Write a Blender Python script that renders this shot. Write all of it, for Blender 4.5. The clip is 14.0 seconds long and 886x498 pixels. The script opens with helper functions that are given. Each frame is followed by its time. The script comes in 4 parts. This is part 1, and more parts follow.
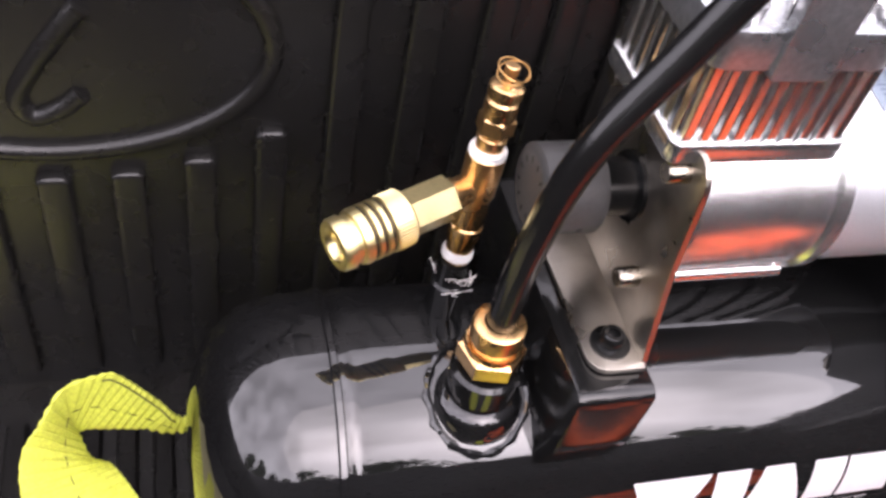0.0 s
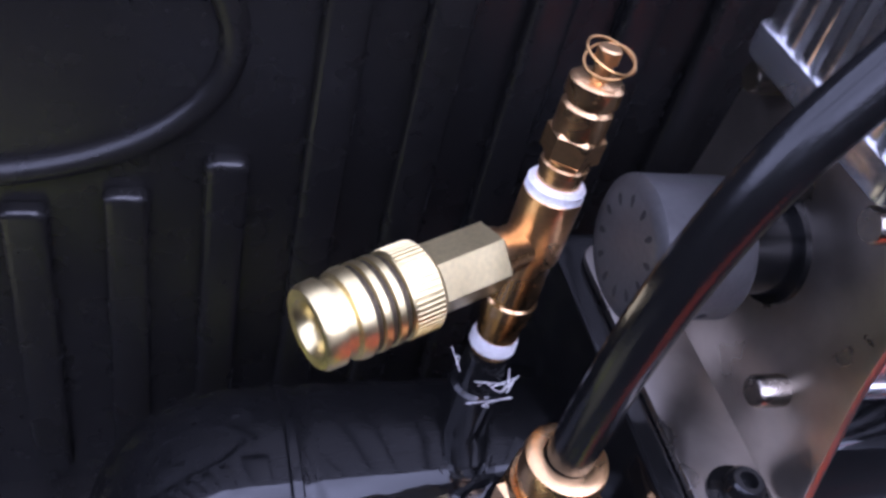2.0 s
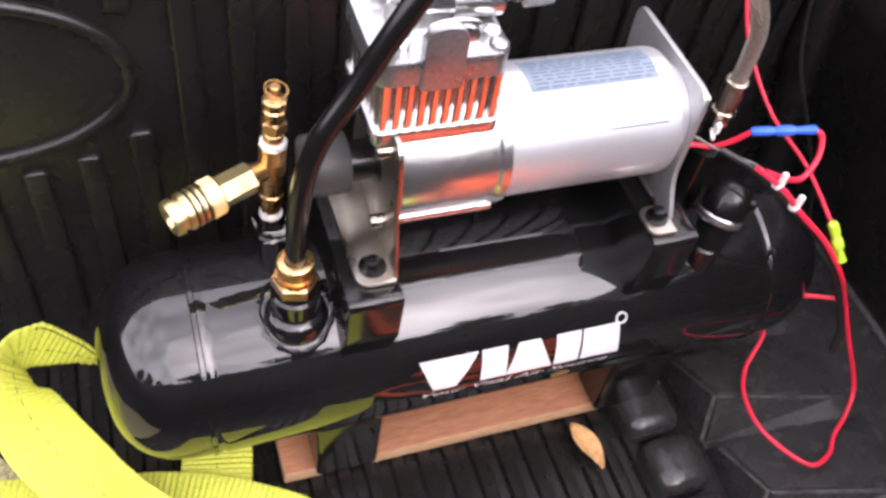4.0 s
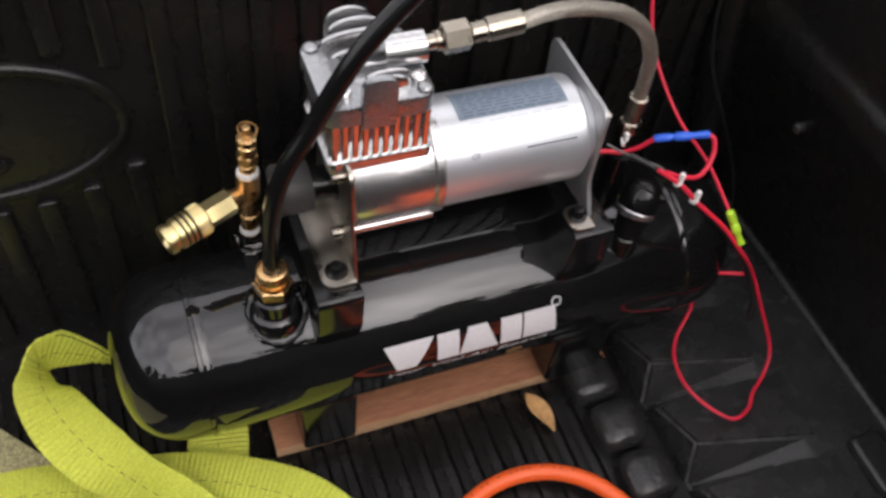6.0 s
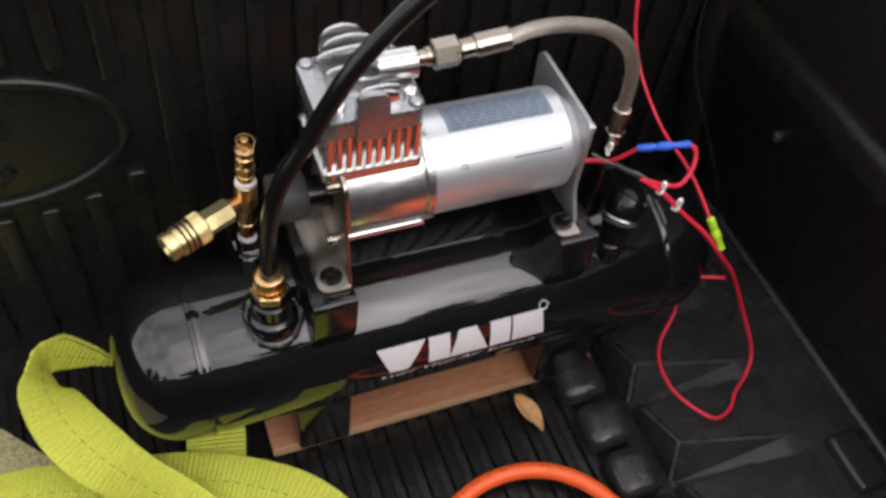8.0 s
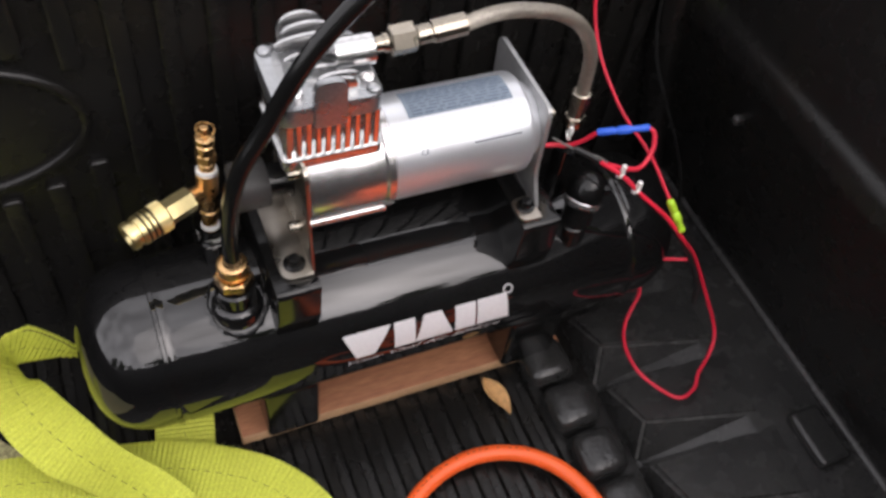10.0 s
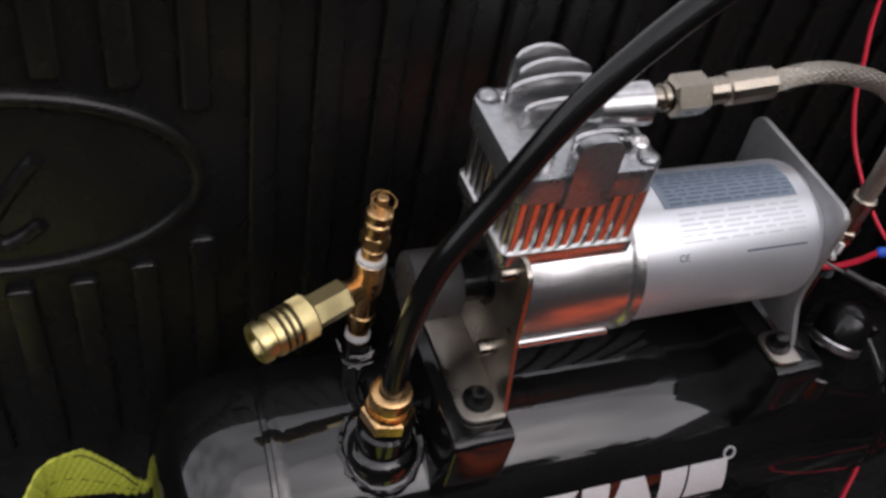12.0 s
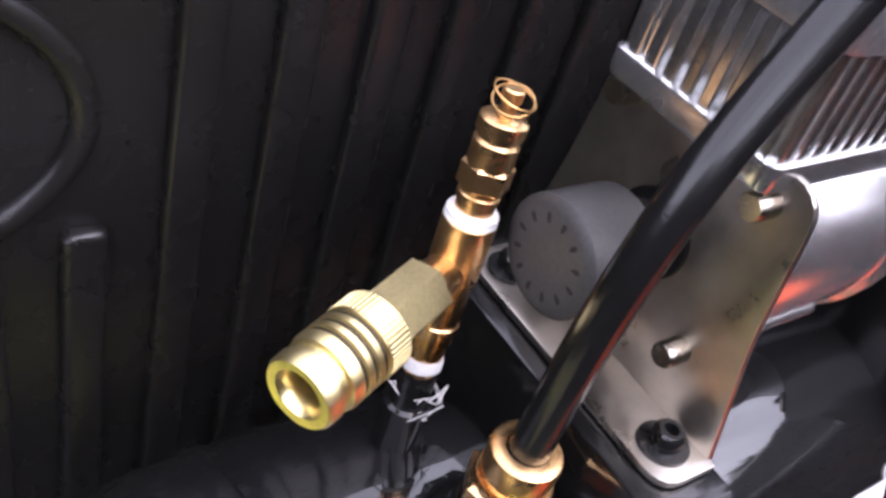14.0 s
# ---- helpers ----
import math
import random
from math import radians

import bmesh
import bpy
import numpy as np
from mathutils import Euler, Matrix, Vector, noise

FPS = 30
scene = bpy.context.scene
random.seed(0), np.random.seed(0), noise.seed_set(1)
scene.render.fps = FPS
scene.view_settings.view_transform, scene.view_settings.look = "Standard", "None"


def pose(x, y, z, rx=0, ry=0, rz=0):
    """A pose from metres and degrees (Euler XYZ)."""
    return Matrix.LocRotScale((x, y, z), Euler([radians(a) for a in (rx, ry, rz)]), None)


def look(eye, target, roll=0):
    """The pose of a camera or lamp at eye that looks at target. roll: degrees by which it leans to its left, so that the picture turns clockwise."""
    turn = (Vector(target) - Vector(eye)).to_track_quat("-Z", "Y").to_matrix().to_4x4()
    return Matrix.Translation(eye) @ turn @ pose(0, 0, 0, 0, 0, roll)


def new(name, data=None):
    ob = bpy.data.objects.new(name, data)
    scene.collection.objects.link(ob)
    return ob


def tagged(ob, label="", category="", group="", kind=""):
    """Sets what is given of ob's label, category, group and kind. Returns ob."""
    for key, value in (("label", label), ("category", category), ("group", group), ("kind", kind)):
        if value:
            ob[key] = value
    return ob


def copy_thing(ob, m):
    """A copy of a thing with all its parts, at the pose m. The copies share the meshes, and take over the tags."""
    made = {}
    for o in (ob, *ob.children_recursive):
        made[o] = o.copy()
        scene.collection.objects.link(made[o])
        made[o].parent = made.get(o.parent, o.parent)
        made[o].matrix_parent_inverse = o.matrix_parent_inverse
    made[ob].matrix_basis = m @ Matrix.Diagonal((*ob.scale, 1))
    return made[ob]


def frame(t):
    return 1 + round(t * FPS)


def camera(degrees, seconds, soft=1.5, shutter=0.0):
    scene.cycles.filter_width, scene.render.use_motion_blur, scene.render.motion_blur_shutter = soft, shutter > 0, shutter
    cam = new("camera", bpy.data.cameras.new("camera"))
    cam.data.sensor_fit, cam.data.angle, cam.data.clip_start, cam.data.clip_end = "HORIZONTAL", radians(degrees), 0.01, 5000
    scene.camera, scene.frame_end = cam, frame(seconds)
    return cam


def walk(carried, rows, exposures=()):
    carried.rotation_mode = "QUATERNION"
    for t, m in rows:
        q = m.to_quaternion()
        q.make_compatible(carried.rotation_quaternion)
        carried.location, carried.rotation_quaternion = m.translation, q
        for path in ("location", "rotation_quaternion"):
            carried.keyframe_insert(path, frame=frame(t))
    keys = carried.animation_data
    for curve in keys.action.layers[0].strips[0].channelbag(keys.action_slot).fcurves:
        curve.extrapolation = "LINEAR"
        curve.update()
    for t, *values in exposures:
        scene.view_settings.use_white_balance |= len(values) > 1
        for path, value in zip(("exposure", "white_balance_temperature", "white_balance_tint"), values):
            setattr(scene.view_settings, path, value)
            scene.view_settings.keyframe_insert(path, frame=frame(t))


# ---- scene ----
cam = camera(52.4, 14.0, soft=3.0)
PATH = [
    (0, (-0.1812, -0.2604, 0.5934), (-0.1278, -0.1323, 0.4494), 13.70),
    (0.5, (-0.1803, -0.1981, 0.5272), (-0.1195, -0.0671, 0.3889), 15.00),
    (1, (-0.1609, -0.1707, 0.5016), (-0.1038, -0.0356, 0.3657), 13.90),
    (1.5, (-0.1609, -0.1603, 0.4896), (-0.0990, -0.0223, 0.3588), 16.10),
    (2, (-0.1600, -0.1580, 0.4869), (-0.1003, -0.0200, 0.3549), 16.20),
    (2.5, (-0.1593, -0.1686, 0.5030), (-0.0979, -0.0347, 0.3678), 15.90),
    (3, (-0.1424, -0.2349, 0.5650), (-0.0914, -0.1015, 0.4250), 12.20),
    (3.5, (-0.1281, -0.3330, 0.6711), (-0.0739, -0.2142, 0.5195), 12.10),
    (6, (-0.1201, -0.4618, 0.8581), (-0.0636, -0.3500, 0.7022), 8.50),
    (6.5, (-0.1253, -0.4716, 0.8784), (-0.0702, -0.3579, 0.7233), 8.10),
    (7, (-0.1253, -0.4744, 0.8829), (-0.0676, -0.3622, 0.7277), 8.70),
    (9.5, (-0.1212, -0.4757, 0.8836), (-0.0631, -0.3650, 0.7275), 9.10),
    (10, (-0.1151, -0.4856, 0.8873), (-0.0533, -0.3777, 0.7306), 9.90),
    (10.5, (-0.1139, -0.4948, 0.8888), (-0.0510, -0.3840, 0.7346), 9.50),
    (11, (-0.1190, -0.4673, 0.8525), (-0.0550, -0.3539, 0.7007), 10.20),
    (11.5, (-0.1439, -0.3971, 0.8060), (-0.0803, -0.2746, 0.6612), 10.60),
    (12, (-0.1803, -0.3144, 0.7090), (-0.1157, -0.1867, 0.5693), 12.40),
    (12.5, (-0.2177, -0.2451, 0.6255), (-0.1419, -0.1125, 0.4965), 13.90),
    (13, (-0.2050, -0.1740, 0.5450), (0.9030, 1.0490, -0.5840), 18.00),
    (13.5, (-0.2250, -0.1400, 0.5090), (0.9500, 0.9460, -0.6910), 19.00),
    (14, (-0.2210, -0.1370, 0.5000), (0.8930, 0.9890, -0.7220), 18.90),
]
EXPOSURES = [(0, 2.3, 6450, 26), (0.5, 2.35, 6250, 30), (1.0, 2.05, 5450, 26), (1.5, 1.93, 5300, 34), (2.1, 1.8, 5000, 38), (2.5, 2.05, 5000, 38), (3.0, 2.3, 5950, 30), (3.7, 2.3, 6450, 26), (6, 0.97, 6600, 16),
             (9.5, 0.98, 6600, 16), (10.4, 1.2, 6600, 17), (11, 1.2, 6600, 17), (11.5, 0.72, 6500, 18), (12, 0.5, 6450, 18), (12.5, 1.5, 6500, 18), (13, 2.47, 6800, 20), (13.5, 2.55, 6600, 20), (14, 2.42, 5900, 28)]
walk(cam, [(t, look(e, a, r)) for t, e, a, r in PATH], EXPOSURES)
# ---- world, sun, exposure ----
world = bpy.data.worlds.new("world")
scene.world = world
world.use_nodes = True
wn = world.node_tree.nodes
sky = wn.new("ShaderNodeTexSky")
sky.sky_type, sky.sun_disc = "NISHITA", False
sky.sun_elevation, sky.sun_rotation = radians(49), radians(163)
sky.air_density, sky.dust_density = 1.0, 3.0
wn["Background"].inputs["Strength"].default_value = 0.15
pale = wn.new("ShaderNodeHueSaturation")
pale.inputs["Saturation"].default_value = 0.25
world.node_tree.links.new(sky.outputs[0], pale.inputs["Color"])
# uneven overcast: broad soft clouds
cloud = wn.new("ShaderNodeTexNoise")
cloud.inputs["Scale"].default_value, cloud.inputs["Detail"].default_value = 2.8, 6.0
ramp = wn.new("ShaderNodeMapRange")
ramp.inputs["From Min"].default_value, ramp.inputs["From Max"].default_value = 0.35, 0.65
ramp.inputs["To Min"].default_value, ramp.inputs["To Max"].default_value = 1.05, 2.0
mixc = wn.new("ShaderNodeVectorMath")
mixc.operation = "SCALE"
wl = world.node_tree.links
wl.new(wn.new("ShaderNodeTexCoord").outputs["Generated"], cloud.inputs["Vector"])
wl.new(cloud.outputs["Fac"], ramp.inputs["Value"])
veil = wn.new("ShaderNodeMix")
veil.data_type = "RGBA"
veil.inputs[0].default_value = 0.75
wl.new(pale.outputs[0], [s_ for s_ in veil.inputs if s_.identifier == "A_Color"][0])
for s_ in veil.inputs:
    if s_.identifier == "B_Color":
        s_.default_value = (3.25, 3.27, 3.3, 1.0)
wl.new([s_ for s_ in veil.outputs if s_.identifier == "Result_Color"][0], mixc.inputs[0])
wl.new(ramp.outputs[0], mixc.inputs["Scale"])
wl.new(mixc.outputs[0], wn["Background"].inputs["Color"])
sun_data = bpy.data.lights.new("sun", "SUN")
sun_data.energy, sun_data.angle, sun_data.color = 0.25, radians(60), (1.0, 0.96, 0.9)
sun = new("sun", sun_data)
sun.matrix_world = look((0.6, -1.95, 2.35), (0, 0, 0))


# ---- materials ----
def mat(name, color, rough=0.5, metal=0.0, coat=0.0, grain=0.0, grain_scale=400.0, bump=0.0, bump_scale=600.0, spot=None, spot_amount=0.0, spot_scale=25.0, rough_var=0.0, stretch=None, ior=1.5):
    """Principled surface: colour varied at two scales, bump, and gloss that wanders."""
    m = bpy.data.materials.new(name)
    m.use_nodes = True
    n, l = m.node_tree.nodes, m.node_tree.links
    b = n["Principled BSDF"]
    b.inputs["Roughness"].default_value = rough
    b.inputs["Metallic"].default_value = metal
    b.inputs["IOR"].default_value = ior
    b.inputs["Coat Weight"].default_value = coat
    b.inputs["Coat Roughness"].default_value = 0.04
    tc = n.new("ShaderNodeTexCoord")
    src = tc.outputs["Object"]
    if stretch:
        mp = n.new("ShaderNodeMapping")
        mp.inputs["Scale"].default_value = stretch
        l.new(src, mp.inputs["Vector"])
        src = mp.outputs["Vector"]

    def tex(scale, detail=4.0):
        t = n.new("ShaderNodeTexNoise")
        t.inputs["Scale"].default_value, t.inputs["Detail"].default_value = scale, detail
        l.new(src, t.inputs["Vector"])
        return t.outputs["Fac"]

    rgb = n.new("ShaderNodeRGB")
    rgb.outputs[0].default_value = (*color, 1)
    out = rgb.outputs[0]
    if spot:
        mx = n.new("ShaderNodeMix")
        mx.data_type = "RGBA"
        mr = n.new("ShaderNodeMapRange")
        mr.inputs["From Min"].default_value, mr.inputs["From Max"].default_value = 0.42, 0.68
        mr.inputs["To Max"].default_value = spot_amount
        l.new(tex(spot_scale, 6.0), mr.inputs["Value"])
        l.new(mr.outputs[0], mx.inputs["Factor"])
        l.new(out, mx.inputs[6])
        mx.inputs[7].default_value = (*spot, 1)
        out = mx.outputs[2]
    if grain:
        hs = n.new("ShaderNodeHueSaturation")
        mr = n.new("ShaderNodeMapRange")
        mr.inputs["From Min"].default_value, mr.inputs["From Max"].default_value = 0.3, 0.7
        mr.inputs["To Min"].default_value, mr.inputs["To Max"].default_value = 1 - grain, 1 + grain
        l.new(tex(grain_scale), mr.inputs["Value"])
        l.new(mr.outputs[0], hs.inputs["Value"])
        l.new(out, hs.inputs["Color"])
        out = hs.outputs[0]
    l.new(out, b.inputs["Base Color"])
    if rough_var:
        mr = n.new("ShaderNodeMapRange")
        mr.inputs["From Min"].default_value, mr.inputs["From Max"].default_value = 0.3, 0.7
        mr.inputs["To Min"].default_value, mr.inputs["To Max"].default_value = max(0.02, rough - rough_var), rough + rough_var
        l.new(tex(45.0, 5.0), mr.inputs["Value"])
        l.new(mr.outputs[0], b.inputs["Roughness"])
    if bump:
        bp = n.new("ShaderNodeBump")
        bp.inputs["Strength"].default_value, bp.inputs["Distance"].default_value = 1.0, bump
        l.new(tex(bump_scale, 3.0), bp.inputs["Height"])
        l.new(bp.outputs[0], b.inputs["Normal"])
    return m


LINER = mat("black_bed_liner", (0.0092, 0.0088, 0.0085), 0.25, ior=1.42, grain=0.25, grain_scale=300, bump=0.0002, bump_scale=900, spot=(0.011, 0.010, 0.008), spot_amount=0.5, spot_scale=14, rough_var=0.07)
# liner wear, plus sky light put in as a paler base and spots
LINERF = mat("lightened_worn_liner", (0.027, 0.0268, 0.0266), 0.25, ior=1.5, grain=0.3, grain_scale=260, bump=0.0004, bump_scale=800, spot=(0.045, 0.044, 0.042), spot_amount=0.6, spot_scale=18, rough_var=0.12)
# glossy liner; paler base and spots stand in for highlights on the bumps
LINERG = mat("paled_glossy_liner", (0.02, 0.02, 0.0198), 0.17, grain=0.25, grain_scale=260, bump=0.0006, bump_scale=160, spot=(0.03, 0.03, 0.029), spot_amount=0.5, spot_scale=40, rough_var=0.1)
# scuffed edge, with the edge highlight put into its pale colour
LINERW = mat("scuffed_highlit_edge", (0.085, 0.084, 0.082), 0.42, grain=0.5, grain_scale=150, bump=0.0003, bump_scale=500, spot=(0.03, 0.03, 0.029), spot_amount=0.8, spot_scale=70)
TANK = mat("gloss_black_paint", (0.005, 0.005, 0.0052), 0.035, bump=0.00015, bump_scale=70, stretch=(0.25, 1.0, 1.0), ior=1.68, spot=(0.012, 0.012, 0.012), spot_amount=0.5, rough_var=0.02)
PADBLK = mat("black_painted_steel", (0.006, 0.006, 0.006), 0.14, bump=0.00005, bump_scale=160, rough_var=0.05)
RUBBER = mat("black_rubber", (0.006, 0.006, 0.006), 0.17, ior=1.45, grain=0.2, bump=0.00006, bump_scale=900, rough_var=0.05)
BRASS = mat("bright_brass", (0.74, 0.47, 0.22), 0.27, 1.0, grain=0.1, grain_scale=600, bump=0.00002, bump_scale=900, rough_var=0.08)
BRASSY = mat("yellow_plated_brass", (0.74, 0.62, 0.31), 0.33, 1.0, grain=0.08, grain_scale=700, bump=0.00002, bump_scale=1200, rough_var=0.08)
BRASSD = mat("dull_copper_brass", (0.5, 0.29, 0.11), 0.3, 1.0, grain=0.15, grain_scale=300, rough_var=0.1)
GROOVE = mat("shaded_brass_groove", (0.05, 0.038, 0.018), 0.5, 0.6, grain=0.2)
TAPE = mat("white_thread_tape", (0.66, 0.65, 0.63), 0.6, grain=0.08, grain_scale=900, bump=0.0003, bump_scale=700)
CHROME = mat("polished_aluminium", (0.8, 0.78, 0.78), 0.24, 0.96, grain=0.03, grain_scale=220, rough_var=0.02)
CAST = mat("cast_bright_aluminium", (0.62, 0.62, 0.62), 0.22, 0.95, grain=0.1, grain_scale=260, bump=0.00002, bump_scale=200, rough_var=0.06)
FINM = mat("polished_fin_aluminium", (0.88, 0.88, 0.87), 0.22, 1.0, grain=0.05, grain_scale=300, bump=0.00001, bump_scale=150, rough_var=0.04)
HEADCAST = mat("grey_cast_aluminium", (0.4, 0.41, 0.42), 0.31, 0.9, grain=0.14, grain_scale=320, bump=0.00004, bump_scale=260, rough_var=0.07)
MOTOR = mat("satin_silver_paint", (0.78, 0.80, 0.83), 0.34, 0.78, grain=0.03, grain_scale=900, bump=0.00001, bump_scale=1500, rough_var=0.04)
PLATE = mat("zinc_plate", (0.42, 0.42, 0.42), 0.36, 0.7, grain=0.08, grain_scale=150, rough_var=0.08)
NICKEL = mat("brushed_nickel_bracket", (0.42, 0.385, 0.335), 0.33, 1.0, grain=0.1, grain_scale=90, bump=0.00002, bump_scale=700, rough_var=0.07)
STEELFIT = mat("nickel_fitting", (0.38, 0.34, 0.28), 0.27, 1.0, grain=0.06, rough_var=0.06)
FILTER = mat("grey_plastic", (0.042, 0.041, 0.04), 0.45, ior=1.4, grain=0.12, grain_scale=500, bump=0.0001, bump_scale=700)
HOLE = mat("hole_shade", (0.006, 0.006, 0.006), 0.8)
WHITE = mat("white_print", (0.62, 0.62, 0.63), 0.35, grain=0.06)
LABEL = mat("blue_grey_label", (0.2, 0.25, 0.31), 0.35, 0.1, grain=0.06)
LABELINK = mat("label_ink", (0.09, 0.12, 0.17), 0.5)
PALEINK = mat("pale_grey_ink", (0.56, 0.58, 0.61), 0.4, 0.4)
WOOD = mat("reddish_cedar_board", (0.34, 0.145, 0.07), 0.62, grain=0.3, grain_scale=60, bump=0.0003, bump_scale=140, spot=(0.24, 0.09, 0.045), spot_amount=0.7, spot_scale=9, stretch=(1.0, 14.0, 14.0))
WOODCUT = mat("pale_cut_wood", (0.5, 0.31, 0.17), 0.65, grain=0.25, grain_scale=80, bump=0.0002, bump_scale=200, stretch=(1.0, 10.0, 10.0))
INK = mat("faded_dark_ink", (0.25, 0.03, 0.01), 0.6)
YELLOW = mat("yellow_webbing", (0.56, 0.6, 0.075), 0.75, grain=0.2, grain_scale=500, bump=0.0003, bump_scale=1500, spot=(0.5, 0.52, 0.07), spot_amount=0.5, spot_scale=20)
STITCH = mat("dark_thread", (0.10, 0.11, 0.02), 0.8)
ORANGE = mat("orange_hose", (0.95, 0.135, 0.027), 0.36, grain=0.08, bump=0.0001, bump_scale=500)
REDWIRE = mat("red_wire", (0.68, 0.02, 0.05), 0.4, grain=0.1)
BLUEC = mat("blue_crimp", (0.02, 0.11, 0.6), 0.35, grain=0.1)
GREENC = mat("yellow_green_crimp", (0.42, 0.68, 0.04), 0.35, grain=0.1)
ZIP = mat("white_nylon_tie", (0.75, 0.75, 0.73), 0.4, grain=0.05)
BLACKWIRE = mat("black_wire", (0.012, 0.012, 0.012), 0.45, grain=0.1)
GREYWIRE = mat("grey_wire", (0.13, 0.13, 0.12), 0.5, grain=0.1)
BRAID = mat("woven_steel_braid", (0.4, 0.37, 0.32), 0.4, 0.9, grain=0.35, grain_scale=900, bump=0.0004, bump_scale=900)
LEAF = mat("dry_tan_leaf", (0.5, 0.28, 0.11), 0.7, grain=0.25, grain_scale=150, bump=0.0004, bump_scale=200)
TAN = mat("tan_mat", (0.42, 0.39, 0.2), 0.95, grain=0.5, grain_scale=500, bump=0.001, bump_scale=600, spot=(0.24, 0.21, 0.12), spot_amount=0.8, spot_scale=180)


# ---- mesh helpers ----
def cat(points, n=8):
    """A smooth line through the points."""
    p = [Vector(q) for q in points]
    p = [2 * p[0] - p[1]] + p + [2 * p[-1] - p[-2]]
    out = []
    for i in range(1, len(p) - 2):
        a, b, c, d = p[i - 1:i + 3]
        for k in range(n):
            t = k / n
            out.append(0.5 * (2 * b + (c - a) * t + (2 * a - 5 * b + 4 * c - d) * t * t + (3 * b - a - 3 * c + d) * t ** 3))
    return out + [p[-2]]


def frames_along(line):
    """Tangent, side and up at every point of a line, carried along without twist."""
    out, side = [], None
    for i, p in enumerate(line):
        t = (line[min(i + 1, len(line) - 1)] - line[max(i - 1, 0)]).normalized()
        if side is None:
            side = t.cross(Vector((0, 0, 1)) if abs(t.z) < 0.9 else Vector((0, 1, 0))).normalized()
        side = (side - t * side.dot(t)).normalized()
        out.append((p, t, side, t.cross(side)))
    return out


def add_rings(bm, rings, close=True, cap=True):
    vs = [[bm.verts.new(p) for p in r] for r in rings]
    k = len(rings[0])
    for a, b in zip(vs, vs[1:]):
        for j in range(k if close else k - 1):
            bm.faces.new((a[j], a[(j + 1) % k], b[(j + 1) % k], b[j]))
    if cap and close:
        bm.faces.new(list(reversed(vs[0])))
        bm.faces.new(vs[-1])
    return bm


def tube(points, r, n=8, sides=14, bm=None):
    bm = bm or bmesh.new()
    line = cat(points, n) if n > 1 else [Vector(p) for p in points]
    rr = r if callable(r) else (lambda s: r)
    m = len(line) - 1
    rings = []
    for i, (p, t, s, u) in enumerate(frames_along(line)):
        q = rr(i / m)
        rings.append([p + q * (math.cos(a) * s + math.sin(a) * u) for a in (2 * math.pi * k / sides for k in range(sides))])
    return add_rings(bm, rings)


def lathe(profile, base=(0, 0, 0), axis=(0, 0, 1), sides=40, bm=None, turn=0.0):
    """Turned shape: profile of (along, radius) about an axis from base."""
    bm = bm or bmesh.new()
    ax = Vector(axis).normalized()
    s = ax.cross(Vector((0, 0, 1)) if abs(ax.z) < 0.9 else Vector((1, 0, 0))).normalized()
    u = ax.cross(s)
    o = Vector(base)
    rings = [[o + ax * h + max(r, 1e-5) * (math.cos(a) * s + math.sin(a) * u) for a in (2 * math.pi * k / sides + turn for k in range(sides))] for h, r in profile]
    return add_rings(bm, rings)


def box(lo, hi, bevel=0.0, seg=2, bm=None):
    b = bmesh.new()
    bmesh.ops.create_cube(b, size=1.0)
    for v in b.verts:
        v.co = Vector([lo[i] + (v.co[i] + 0.5) * (hi[i] - lo[i]) for i in range(3)])
    if bevel:
        bmesh.ops.bevel(b, geom=b.edges[:], offset=bevel, segments=seg, affect="EDGES", profile=0.6)
    return merge(bm, b)


def merge(bm, b):
    if bm is None:
        return b
    me = bpy.data.meshes.new("tmp")
    b.to_mesh(me)
    b.free()
    bm.from_mesh(me)
    bpy.data.meshes.remove(me)
    return bm


def prism(poly, axis, lo, hi, bevel=0.0, bm=None, seg=2):
    """A flat outline pushed along an axis. poly gives the two other coordinates in order."""
    b = bmesh.new()

    def at(p, h):
        q = list(p)
        q.insert("xyz".index(axis), h)
        return q
    a = [b.verts.new(at(p, lo)) for p in poly]
    c = [b.verts.new(at(p, hi)) for p in poly]
    b.faces.new(a)
    b.faces.new(list(reversed(c)))
    for i in range(len(poly)):
        j = (i + 1) % len(poly)
        b.faces.new((a[j], a[i], c[i], c[j]))
    bmesh.ops.recalc_face_normals(b, faces=b.faces[:])
    if bevel:
        bmesh.ops.bevel(b, geom=b.edges[:], offset=bevel, segments=seg, affect="EDGES", profile=0.6)
    return merge(bm, b)


def rounded(pts, r, n=5):
    """Outline with its corners rounded; r is one radius or one for each corner."""
    out = []
    k = len(pts)
    for i in range(k):
        p, a, b = Vector(pts[i]), Vector(pts[i - 1]), Vector(pts[(i + 1) % k])
        ri = r[i] if isinstance(r, (list, tuple)) else r
        d1, d2 = (a - p), (b - p)
        ri = min(ri, d1.length * 0.49, d2.length * 0.49)
        if ri <= 0:
            out.append(tuple(p))
            continue
        s, e = p + d1.normalized() * ri, p + d2.normalized() * ri
        for j in range(n + 1):
            t = j / n
            q = (1 - t) ** 2 * s + 2 * t * (1 - t) * p + t * t * e
            out.append(tuple(q))
    return out


